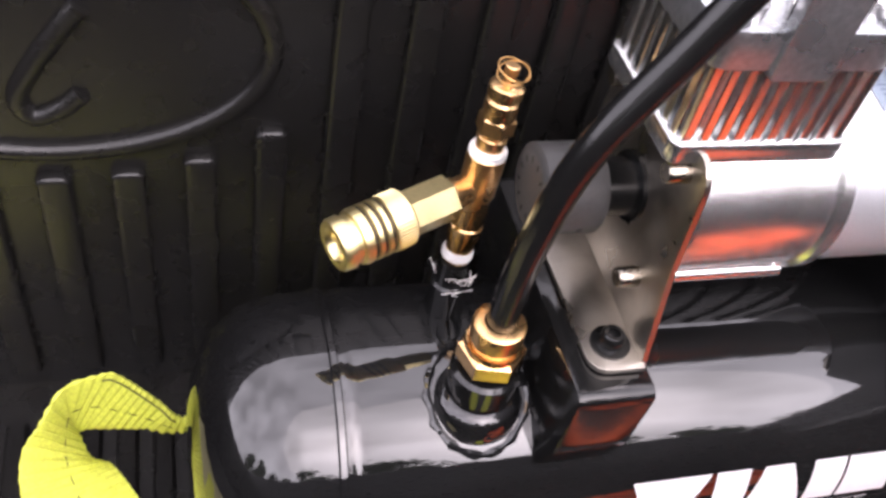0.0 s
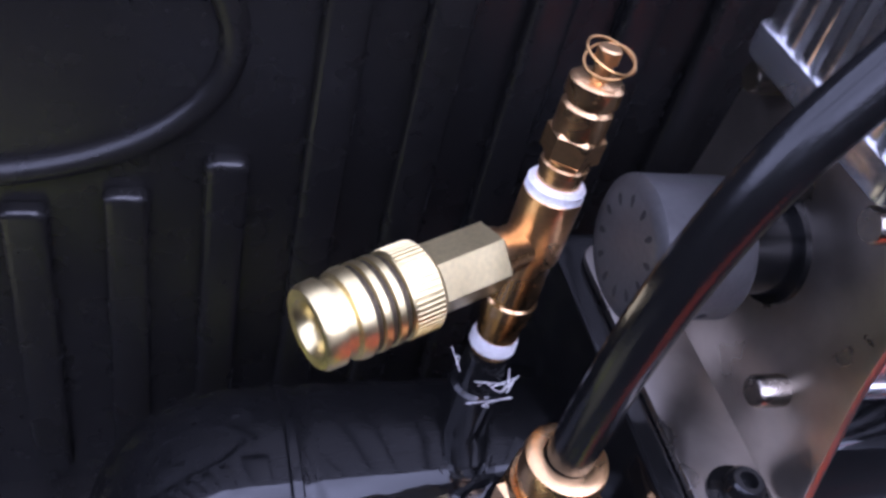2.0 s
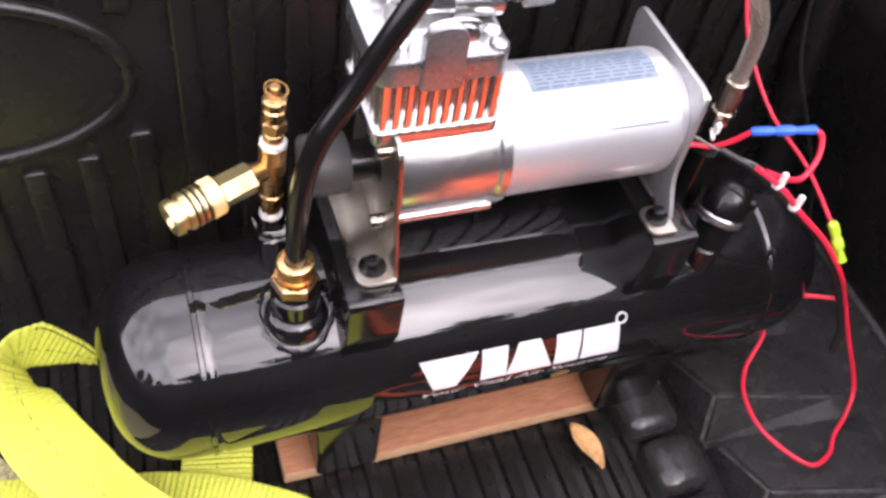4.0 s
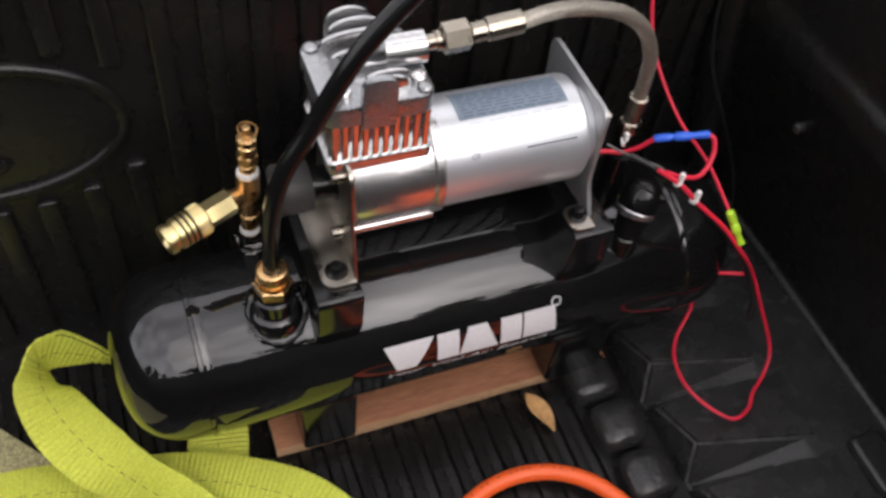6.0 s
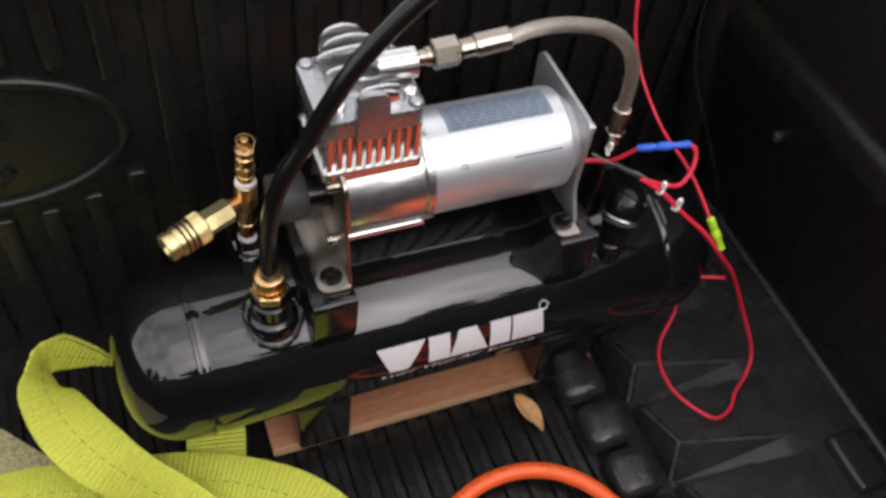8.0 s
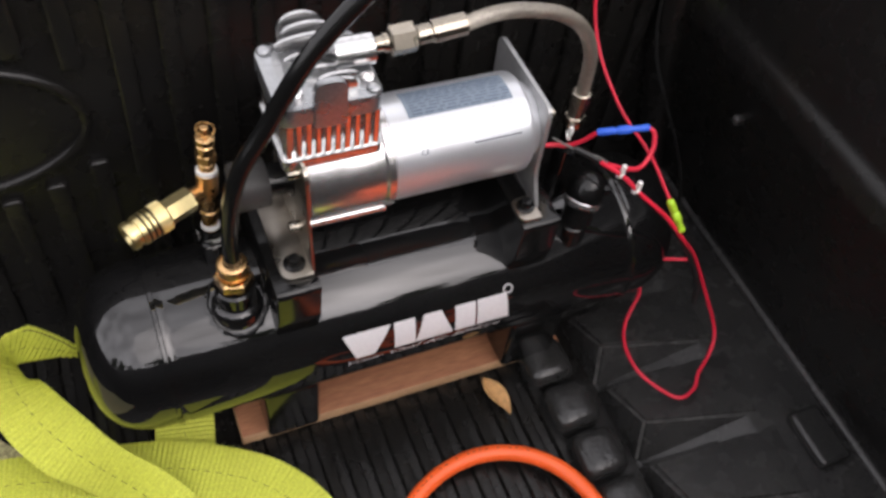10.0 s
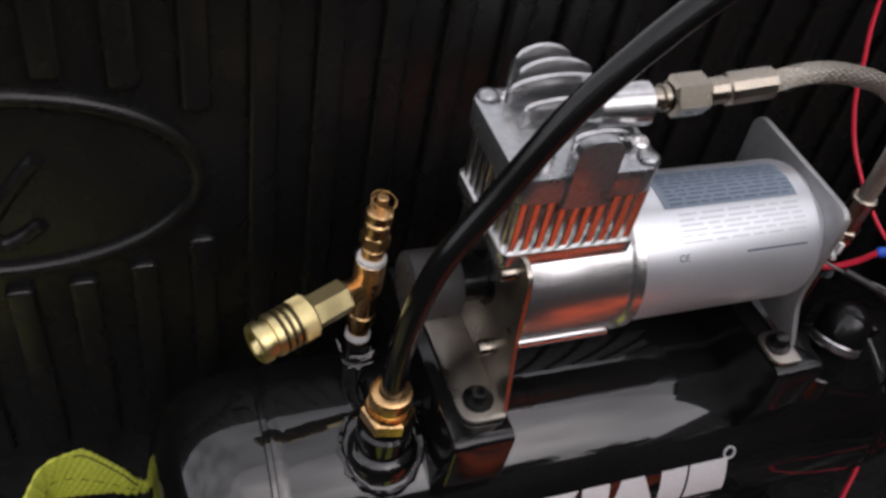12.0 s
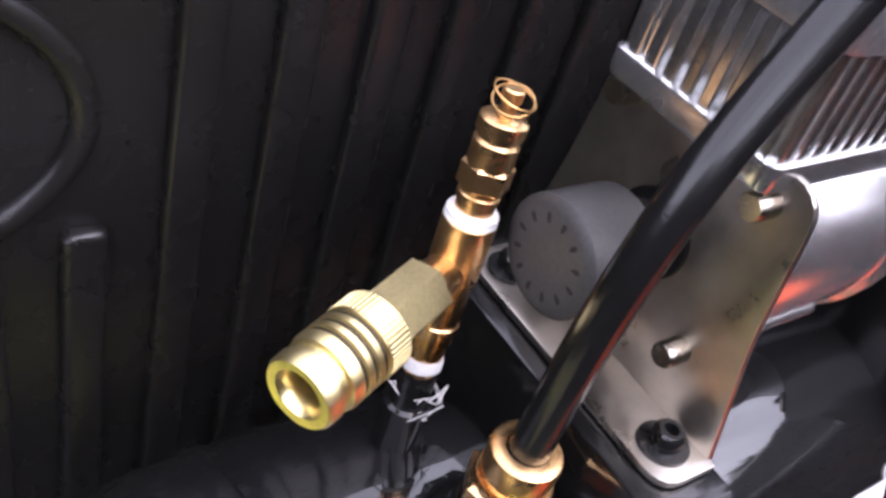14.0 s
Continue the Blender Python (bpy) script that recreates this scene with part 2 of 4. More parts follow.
def part(name, bm, material, parent=None, label="", smooth=40, worn=None):
    me = bpy.data.meshes.new(name)
    bmesh.ops.recalc_face_normals(bm, faces=bm.faces[:])
    bm.to_mesh(me)
    bm.free()
    me.materials.append(material)
    if worn:
        # narrow upward bevel faces carry the scuffed edge and its painted highlight
        me.materials.append(LINERW)
        for f in me.polygons:
            if f.area < 0.0006 and f.normal.z > 0.35 and worn(f.center):
                f.material_index = 1
    if smooth:
        me.shade_smooth()
        me.set_sharp_from_angle(angle=radians(smooth))
    ob = new(name, me)
    if parent:
        ob.parent = parent
    if label:
        ob["label"] = label
    return ob


def thing(name, label, category, group="", at=(0, 0, 0)):
    e = new(name)
    e.empty_display_size = 0.02
    return tagged(e, label, category, group)


# ---- the truck bed ----
WALL_Y, RIB_STEP = 0.157, 0.0415
OVAL = (-0.254, 0.298, 0.121, 0.0713)

bm = box((-1.3, -0.8, -0.03), (0.62, WALL_Y + 0.02, 0.0))
floor = tagged(part("floor", bm, LINER, smooth=0), "ribbed black plastic truck bed liner floor", "floor", kind="structure")
bm = box((-1.3, WALL_Y, -0.03), (0.9, WALL_Y + 0.04, 0.5), 0.004)
wall_front = tagged(part("wall_north", bm, LINER), "black plastic bed liner wall with moulded vertical ribs", "wall", kind="structure")
bm = prism([(0.56, -0.02), (0.543, 0.05), (0.49, 0.27), (0.478, 0.325), (0.482, 0.345), (0.49, 0.356), (0.5, 0.475), (0.512, 0.491), (0.54, 0.495), (0.9, 0.495), (0.9, -0.02)], "y", -0.8, WALL_Y, 0.005)
wheel_box = tagged(part("wall_east", bm, LINER), "black plastic liner over the raised side of the bed", "wall", kind="structure")
bm = box((-1.34, -0.8, -0.03), (-1.3, WALL_Y + 0.04, 0.56), 0.004)
tagged(part("wall_west", bm, LINER), "black plastic bed liner side wall", "wall", kind="structure")
# unseen near wall, placed to block low sky in the tank reflections
bm = box((-1.34, -0.84, -0.03), (0.94, -0.8, 0.56), 0.004)
tagged(part("wall_south", bm, LINER), "unseen black wall added on the near side of the bed", "wall", kind="structure")
ground = tagged(part("ground", box((-60, -60, -0.9), (60, 60, -0.85)), mat("concrete", (0.3, 0.29, 0.27), 0.9, grain=0.3, grain_scale=30), smooth=0), "pale concrete ground under the truck", "ground", kind="structure")

tagged(part("truck_body", box((-1.34, -0.84, -0.86), (0.94, WALL_Y + 0.04, -0.035), 0.01), mat("dark_truck_paint", (0.02, 0.02, 0.022), 0.3, grain=0.1)), "plain dark body under the truck bed", "truck body", kind="structure")

# ---- trees beyond the yard ----
LEAVES = mat("dark_green_leaves", (0.045, 0.075, 0.03), 0.6, grain=0.4, grain_scale=3.0, spot=(0.08, 0.095, 0.035), spot_amount=0.6, spot_scale=0.8)
BARK = mat("grey_brown_bark", (0.12, 0.09, 0.065), 0.85, grain=0.3, grain_scale=12, bump=0.01, bump_scale=18)


def yard_tree(height, seed):
    """A tapered trunk, limbs, and a crown of loose leaf clumps with gaps."""
    rt = random.Random(seed)
    e = tagged(new("yard_tree"), "tall dark green tree standing beyond the truck", "tree", "trees beyond the truck")
    bend = [(rt.uniform(-0.15, 0.15) * k, rt.uniform(-0.15, 0.15) * k, height * 0.92 * k / 4) for k in range(5)]
    part("trunk", tube(bend, lambda q: 0.22 * (1 - q) + 0.03, 5, 10), BARK, e)
    line = cat(bend, 5)
    verts, faces = [], []
    for k in range(26):
        f = 0.22 + 0.76 * k / 25
        o = line[min(len(line) - 1, int(f * (len(line) - 1)))]
        a = k * 2.4 + rt.uniform(-0.4, 0.4)
        reach = height * 0.3 * (1.08 - f) * rt.uniform(0.75, 1.25) + 0.25
        tip = o + Vector((math.cos(a) * reach, math.sin(a) * reach, reach * rt.uniform(0.1, 0.5)))
        part("limb", tube([o, o.lerp(tip, 0.5) + Vector((0, 0, 0.1)), tip], lambda q: 0.06 * (1 - q) + 0.012, 3, 6), BARK, e)
        for c in range(7):
            m = o.lerp(tip, rt.uniform(0.35, 1.08))
            size = rt.uniform(0.3, 0.6)
            for _ in range(26):
                p = m + Vector((rt.gauss(0, size * 0.55), rt.gauss(0, size * 0.55), rt.gauss(0, size * 0.42)))
                u = Vector((rt.gauss(0, 1), rt.gauss(0, 1), rt.gauss(0, 1))).normalized()
                w = u.orthogonal().normalized()
                b0 = len(verts)
                verts += [p - u * 0.13, p + w * 0.06, p + u * 0.15, p - w * 0.06]
                faces.append((b0, b0 + 1, b0 + 2, b0 + 3))
    me = bpy.data.meshes.new("crown")
    me.from_pydata([tuple(v) for v in verts], [], faces)
    me.materials.append(LEAVES)
    new("crown", me).parent = e
    return e


stand = [yard_tree(8.0, 5), yard_tree(7.0, 8)]
spots = []
for k in range(15):
    az = radians(62 + 12.5 * k)
    far = 11.5 + 1.6 * math.sin(k * 2.3)
    spots.append((far * math.sin(az), far * math.cos(az), k))
for x, y, k in spots:
    m = pose(x, y, -0.85, rz=47 * k)
    if k < 2:
        stand[k].matrix_world = m
    else:
        copy_thing(stand[k % 2], m)

# ---- wall relief ----
def rib_span(x):
    """Spans of a wall rib in height, left open where the oval stands."""
    cx, cz, a, b = OVAL
    a, b = a + 0.0355, b + 0.0165
    d = (x - cx) / a
    if abs(d) >= 1:
        return [(0.02, 0.488)]
    h = b * math.sqrt(1 - d * d)
    return [(0.02, cz - h), (cz + h, 0.488)]


for k in range(-14, 17):
    x = -0.133 + RIB_STEP * k
    if x > 0.47:
        continue
    for lo, hi in rib_span(x):
        poly = rounded([(x - 0.0095, lo), (x + 0.0095, lo), (x + 0.0095, hi), (x - 0.0095, hi)], 0.005, 3)
        part("rib", prism(poly, "y", WALL_Y - 0.008, WALL_Y + 0.002, 0.0038, seg=3), LINER, wall_front)
cx, cz, a, b = OVAL
line = [Vector((cx + a * math.cos(t), WALL_Y - 0.001, cz + b * math.sin(t))) for t in (2 * math.pi * k / 72 for k in range(73))]
part("oval_ridge", tube(line, 0.006, n=1, sides=14), LINER, wall_front, "raised oval moulding ring")
part("script_ridge", tube([(x, WALL_Y, z) for x, z in ((-0.23, 0.3215), (-0.239, 0.311), (-0.256, 0.287), (-0.2676, 0.265), (-0.2613, 0.2514), (-0.2462, 0.257), (-0.235, 0.267))], 0.006, sides=10), LINER, wall_front, "raised curved moulding stroke")

# ---- floor relief ----
for k in range(-53, 11):
    x = 0.012 + 0.0245 * k
    poly = [(x - 0.0085, -0.001), (x - 0.0055, 0.006), (x + 0.0055, 0.006), (x + 0.0085, -0.001)]
    part("rib", prism(poly, "y", -0.78, 0.12, 0.0018), LINER, floor)
# right-hand side of the floor: bumps, ramp and blocks
for y in (-0.075, -0.135, -0.195, -0.255, -0.315, -0.375):
    x = 0.282 - 0.06 * (y + 0.12)
    part("bump", box((x - 0.029, y - 0.026, -0.014), (x + 0.026, y + 0.0295, 0.032), 0.019, 6), LINERG, floor, smooth=60)
b_ = prism([(0.325, -0.001), (0.45, 0.045), (0.545, 0.05), (0.545, -0.02), (0.325, -0.02)], "y", -0.79, WALL_Y, 0.004)
part("ramp", b_, LINERF, floor, smooth=50)
for k in range(-1, 7):
    y = -0.092 - 0.098 * k
    q = bmesh.new()
    z = 0.056
    top = [(0.332, y, z), (0.466, y - 0.03, 0.0475), (0.476, y + 0.055, 0.048), (0.334, y + 0.066, 0.016)]
    low = [(0.326, y - 0.024, -0.005), (0.47, y - 0.036, 0.03), (0.486, y + 0.06, 0.03), (0.324, y + 0.078, -0.005)]
    tv, lv = [q.verts.new(p) for p in top], [q.verts.new(p) for p in low]
    q.faces.new(tv)
    q.faces.new(list(reversed(lv)))
    for i in range(4):
        j = (i + 1) % 4
        q.faces.new((tv[j], tv[i], lv[i], lv[j]))
    bmesh.ops.recalc_face_normals(q, faces=q.faces[:])
    bmesh.ops.bevel(q, geom=q.edges[:], offset=0.004, segments=2, affect="EDGES")
    part("block", q, LINERF, floor, smooth=50, worn=lambda c, y=y: c.y < y - 0.2 * (c.x - 0.332) + 0.008 and c.z > 0.012 or (c.x < 0.345 and c.z > 0.03))

part("lip", tube([(0.54, -0.79, 0.051), (0.54, -0.6, 0.051), (0.54, WALL_Y, 0.051)], 0.007, 2, 10), LINERF, floor)
part("boss", box((0.485, -0.3, 0.045), (0.525, -0.235, 0.061), 0.007, 3), LINERG, floor)
part("nub", box((0.479, -0.001, 0.266), (0.492, 0.009, 0.278), 0.004, 3), LINERF, wheel_box)
part("corner_fillet", tube([(0.482, 0.152, 0.4), (0.486, 0.152, 0.3), (0.492, 0.15, 0.25), (0.517, 0.15, 0.15), (0.54, 0.148, 0.06)], 0.024, 4, 16), LINER, wheel_box)

# ---- board under the tank ----
board = part("wooden_board", box((-0.065, -0.057, 0.0062), (0.304, 0.055, 0.0228), 0.0012), WOOD)
board.data.materials.append(WOODCUT)
for p in board.data.polygons:
    p.material_index = 0 if p.normal.z > 0.5 else 1
tagged(board, "reddish brown wooden board lying under the tank feet", "board")

# ---- air tank ----
TZ, TR, X0, X1 = 0.1525, 0.0795, -0.118, 0.345
tank = thing("air_tank", "gloss black steel air tank on two feet with white print", "air tank")
CAP = 0.0715
dome = [(CAP * (1 - max(0.0, 1 - (k / 16) ** 2.8) ** (1 / 2.8)), TR * k / 16) for k in range(15)] + [(CAP * (1 - (1 - s ** 2.8) ** (1 / 2.8)), TR * s) for s in (0.92, 0.955, 0.98, 0.993, 1.0)]
prof = [(X0 - CAP + h, r) for h, r in dome] + [(X0 + 0.003, TR + 0.0002), (X0 + 0.006, TR - 0.001), (X0 + 0.01, TR + 0.0003), (X1 - 0.01, TR + 0.0003), (X1 - 0.006, TR - 0.001), (X1 - 0.003, TR + 0.0002)] + [(X1 + CAP - h, r) for h, r in reversed(dome)]
part("shell", lathe(prof, (0, 0, TZ), (1, 0, 0), 96), TANK, tank, smooth=50)
for x in (X0, X1):
    part("weld_bead", lathe([(-0.003, TR - 0.001), (-0.0015, TR + 0.0012), (0.0015, TR + 0.0012), (0.003, TR - 0.001)], (x, 0, TZ), (1, 0, 0), 96), TANK, tank)
for x0, x1, y0 in ((-0.023, 0.015, -0.073), (0.204, 0.242, -0.067)):
    pad_poly = rounded([(y0, 0.2775), (y0 + 0.002, 0.232), (-0.054, TZ + 0.03), (0.054, TZ + 0.03), (-y0 - 0.002, 0.232), (-y0, 0.2775)], [0.006, 0.004, 0.001, 0.001, 0.004, 0.006], 3)
    part("pad", prism(pad_poly, "x", x0, x1, 0.0018), PADBLK, tank, "black box-shaped mounting pad")
for x, w_ in ((-0.012, 0.027), (0.256, 0.031)):
    part("foot", box((x - w_, -0.066, 0.0232), (x + w_, 0.05, TZ - 0.045), 0.006, 3), PADBLK, tank)


def bung(x, y, z1, r, name="bung", weld=True):
    z0 = TZ + math.sqrt(TR ** 2 - y ** 2) - 0.012
    if not weld:
        part(name, lathe([(0, r), (z1 - z0 - 0.002, r), (z1 - z0, r - 0.002)], (x, y, z0), sides=36), PADBLK, tank)
        return
    part("weld_ring", lathe([(0, r + 0.0065), (0.010, r + 0.0065), (0.015, r + 0.0035), (0.017, r)], (x, y, z0), sides=36), TANK, tank)
    rr = random.Random(int(x * 1000))
    q_ = r + 0.0085
    bead = [(x + (q_ + rr.uniform(-0.0012, 0.0012)) * math.cos(t), y + q_ * math.sin(t), TZ - 0.0008 + math.sqrt(TR ** 2 - (y + q_ * math.sin(t)) ** 2)) for t in (2 * math.pi * k / 40 for k in range(41))]
    part("weld_bead", tube(bead, lambda s: 0.0024 + 0.0007 * math.sin(s * 90), 1, 8), TANK, tank)
    part(name, lathe([(0, r), (z1 - z0 - 0.002, r), (z1 - z0, r - 0.002)], (x, y, z0), sides=36), PADBLK, tank)


bung(-0.049, -0.0295, 0.2505, 0.0172)
bung(-0.0562, 0.0217, 0.2545, 0.0095, weld=False)
bung(0.277, -0.041, 0.236, 0.0145, weld=False)


def on_tank(u, v, lift=0.0006):
    """A place on the shell: u along, v as arc length down the front from the top."""
    a = v / TR
    r = TR + lift
    return Vector((u, -r * math.sin(a), TZ + r * math.cos(a)))


def decal(outline, depth=0.0006, nx=6):
    """A thin raised patch on the shell; outline in (u, v), four corners."""
    q = bmesh.new()
    (a, b, c, d) = [Vector(p) for p in outline]
    rows = []
    for i in range(nx + 1):
        t = i / nx
        l_, r_ = a.lerp(d, t), b.lerp(c, t)
        rows.append([q.verts.new(on_tank(*l_.lerp(r_, s / 4), depth)) for s in range(5)])
    for r0, r1 in zip(rows, rows[1:]):
        for s in range(4):
            q.faces.new((r0[s], r0[s + 1], r1[s + 1], r1[s]))
    return q


# print: five plain white blocks in place of the mark, and bars under it
VT, VB = 0.0878, 0.119
for u0, u1, b0, b1 in ((0.034, 0.081, 0.046, 0.064), (0.084, 0.105, 0.084, 0.105), (0.114, 0.132, 0.105, 0.144), (0.146, 0.167, 0.146, 0.167), (0.169, 0.2, 0.169, 0.203)):
    part("print_block", decal([(u0, VT), (u1, VT), (b1, VB), (b0, VB)]), WHITE, tank, "plain white printed block", smooth=60)


def lettering(text, size, shear=0.0):
    """Flat letters of the built-in font as a bmesh, starting at the origin."""
    cu = bpy.data.curves.new("letters", "FONT")
    cu.body, cu.size, cu.shear, cu.resolution_u = text, size, shear, 3
    tmp = bpy.data.objects.new("letters", cu)
    me = bpy.data.meshes.new_from_object(tmp)
    q = bmesh.new()
    q.from_mesh(me)
    bpy.data.objects.remove(tmp)
    bpy.data.curves.remove(cu)
    bpy.data.meshes.remove(me)
    return q


q = lettering("Your Vital Air Source", 0.0068, 0.35)
wide = max(v.co.x for v in q.verts)
for v in q.verts:
    v.co = on_tank(0.033 + v.co.x * 0.162 / wide, 0.1268 - v.co.y, 0.0008)
part("slogan_print", q, WHITE, tank, "small slanted white lettering", smooth=60)
ring = [on_tank(0.2015 + 0.0045 * math.cos(t), 0.0845 + 0.0045 * math.sin(t)) for t in (2 * math.pi * k / 24 for k in range(25))]
part("print_ring", tube(ring, 0.0007, n=1, sides=6), WHITE, tank, "small white printed ring")

# ---- compressor ----
MY, MZ = 0.002, 0.345
comp = thing("air_compressor", "silver air compressor with finned cylinder bolted on the tank", "compressor")
part("crankcase", lathe([(0.0138, 0.03), (0.0138, 0.0435), (0.017, 0.0455), (0.078, 0.0455), (0.08, 0.0475), (0.086, 0.0475), (0.088, 0.0445)], (0, MY, MZ), (1, 0, 0), 72), CHROME, comp, "mirror-polished aluminium crankcase")
part("motor", lathe([(0.088, 0.02), (0.088, 0.0445), (0.2065, 0.0445), (0.2095, 0.0438), (0.2115, 0.042), (0.2115, 0.034), (0.2215, 0.033), (0.2215, 0.02)], (0, MY, MZ), (1, 0, 0), 72), MOTOR, comp, "satin silver motor can")
plate_poly = rounded([(-0.034, 0.386), (0.07, 0.386), (0.066, 0.298), (0.03, 0.285), (-0.044, 0.2805), (-0.05, 0.2805), (-0.034, 0.31)], [0.012, 0.012, 0.02, 0.01, 0.003, 0.003, 0.01])
part("end_plate", prism(plate_poly, "x", 0.2218, 0.2258, 0.0006), PLATE, comp, "zinc end plate with rounded corners")
part("plate_foot", prism(rounded([(0.224, -0.061), (0.224, -0.034), (0.203, -0.034), (0.203, -0.061)], [0.002, 0.002, 0.009, 0.009]), "z", 0.2785, 0.2815, 0.0005), NICKEL, comp)
for y, z in ((-0.026, 0.376), (0.06, 0.376)):
    part("plate_screw", lathe([(0, 0.0045), (0.004, 0.0045), (0.005, 0.003)], (0.2255, y, z), (1, 0, 0), 16), STEELFIT, comp)
# label on the motor
def motor_patch(x0, x1, a0, a1, lift, name, m, label=""):
    q = bmesh.new()
    rows = []
    for i in range(11):
        t = radians(a0 + (a1 - a0) * i / 10)
        r = 0.0445 + lift
        rows.append([q.verts.new((x, MY - r * math.cos(t), MZ + r * math.sin(t))) for x in (x0, x1)])
    for r0, r1 in zip(rows, rows[1:]):
        q.faces.new((r0[0], r0[1], r1[1], r1[0]))
    return part(name, q, m, comp, label)


motor_patch(0.105, 0.197, 72, 112, 0.0004, "label", LABEL, "blue-grey printed label")
random.seed(9)
for row in range(9):
    x = 0.109
    while x < 0.19:
        w = random.uniform(0.004, 0.014)
        motor_patch(x, min(x + w, 0.196), 74.5 + row * 4.0, 76.0 + row * 4.0, 0.0007, "label_bar", LABELINK)
        x += w + 0.0025
rows_t = random.Random(12)
for a_ in (66, 61.5, 57.5, 53.5, 49.5, 45):
    x = 0.112
    while x < 0.19:
        w = rows_t.uniform(0.006, 0.02)
        motor_patch(x, min(x + w, 0.198), a_, a_ + 1.3, 0.0004, "label_bar", PALEINK)
        x += w + 0.003
q = lettering("CE", 0.0058)
for v in q.verts:
    t = radians(32) + v.co.y / 0.0445
    v.co = (0.1085 + v.co.x, MY - 0.0450 * math.cos(t), MZ + 0.0450 * math.sin(t))
part("mark_print", q, LABELINK, comp, "small dark printed mark")
motor_patch(0.155, 0.198, 33, 34.4, 0.0005, "label_bar", LABELINK)

# front bracket
b_poly = rounded([(-0.058, 0.2795), (-0.047, 0.33), (-0.042, 0.383), (0.046, 0.383), (0.051, 0.33), (0.06, 0.2795)], [0.002, 0.01, 0.012, 0.012, 0.01, 0.002])
part("front_bracket", prism(b_poly, "x", 0.0105, 0.0135, 0.0006), NICKEL, comp, "bronze-tinted sheet steel bracket")
part("bracket_flange", prism(rounded([(0.0125, -0.0605), (0.0125, 0.0605), (-0.0145, 0.0605), (-0.0145, -0.0605)], [0.002, 0.002, 0.011, 0.011]), "z", 0.2785, 0.2815, 0.0006), NICKEL, comp)
for s in (-1, 1):
    part("foot_bolt", lathe([(0, 0.0095), (0.0015, 0.0095), (0.002, 0.006), (0.007, 0.0058), (0.0085, 0.0045), (0.0085, 0.0028), (0.005, 0.0025)], (-0.001, s * 0.046, 0.2815), sides=24), PADBLK, comp, "black socket-head bolt")
for x in (0.2135,):
    part("foot_bolt", lathe([(0, 0.0085), (0.0015, 0.0085), (0.002, 0.0058), (0.007, 0.0055), (0.0085, 0.0045), (0.0085, 0.0025)], (x, -0.046, 0.282), sides=24), PADBLK, comp, "black socket-head bolt")
for y, z in ((-0.028, 0.307), (-0.028, 0.371), (0.035, 0.371), (0.035, 0.307)):
    part("bracket_stud", lathe([(0, 0.0042), (0.001, 0.0048), (0.010, 0.0048)], (0.0005, y, z), (1, 0, 0), 18), STEELFIT, comp)
    part("stud_rod", lathe([(0, 0.004), (0.07, 0.004)], (0.0135, y * 1.0, z), (1, 0, 0), 14), CHROME, comp)

# intake filter
filt = part("intake_filter", lathe([(0, 0.0155), (0, 0.0182), (0.0018, 0.0206), (0.028, 0.0206), (0.0295, 0.0195), (0.0295, 0.012)], (-0.0385, 0.003, 0.334), (1, 0, 0), 48), FILTER, comp, "dull grey plastic intake filter")
# neck coloured black in place of the dark gap before the bracket
part("filter_neck", lathe([(0.029, 0.0135), (0.047, 0.0135), (0.047, 0.0165), (0.0492, 0.0165)], (-0.0385, 0.003, 0.334), (1, 0, 0), 40), RUBBER, filt, "black neck behind the filter")
# thin dark pieces stand in for the shade inside the slots and side hole
for k in range(12):
    t = 2 * math.pi * k / 12 + 0.15
    e_, f_ = Vector((0, math.cos(t), math.sin(t))), Vector((0, -math.sin(t), math.cos(t)))
    c_ = Vector((-0.0386, 0.003, 0.334))
    q = bmesh.new()
    slot = [c_ + e_ * (0.0134 + 0.0019 * math.cos(a)) + f_ * (0.0009 + 0.0003 * math.cos(a)) * math.sin(a) for a in (2 * math.pi * m / 10 for m in range(10))]
    add_rings(q, [slot, [p + Vector((0.001, 0, 0)) for p in slot]])
    part("filter_slot", q, HOLE, filt, smooth=0)
part("filter_hole", lathe([(0, 0.0016), (0.0005, 0.0016)], (-0.019, 0.003 - 0.0186, 0.3262), (0, -0.9, -0.43), 10), HOLE, filt)

# cylinder block and its fins
HX0, HX1, HY0, HY1 = -0.003, 0.077, -0.031, 0.041
part("cylinder_base", prism(rounded([(HX0, HY0), (HX1, HY0), (HX1, HY1), (HX0, HY1)], 0.006), "z", 0.3775, 0.387, 0.0012), CAST, comp, "cast flange below the cooling fins")
part("cylinder_core", box((HX0 + 0.008, HY0 + 0.008, 0.386), (HX1 - 0.008, HY1 - 0.008, 0.425), 0.003), CAST, comp)
for k in range(10):
    x = HX0 + 0.006 + k * (HX1 - HX0 - 0.012) / 9
    for y0, y1 in ((HY0 + 0.002, HY0 + 0.012), (HY1 - 0.012, HY1 - 0.002)):
        part("fin", box((x - 0.0024, y0, 0.386), (x + 0.0024, y1, 0.424), 0.0009, 2), FINM, comp, smooth=0)
for k in range(8):
    y = HY0 + 0.008 + k * (HY1 - HY0 - 0.016) / 7
    for x0, x1 in ((HX0 + 0.002, HX0 + 0.012), (HX1 - 0.012, HX1 - 0.002)):
        part("fin", box((x0, y - 0.0025, 0.386), (x1, y + 0.0025, 0.424), 0.0009, 2), FINM, comp, smooth=0)
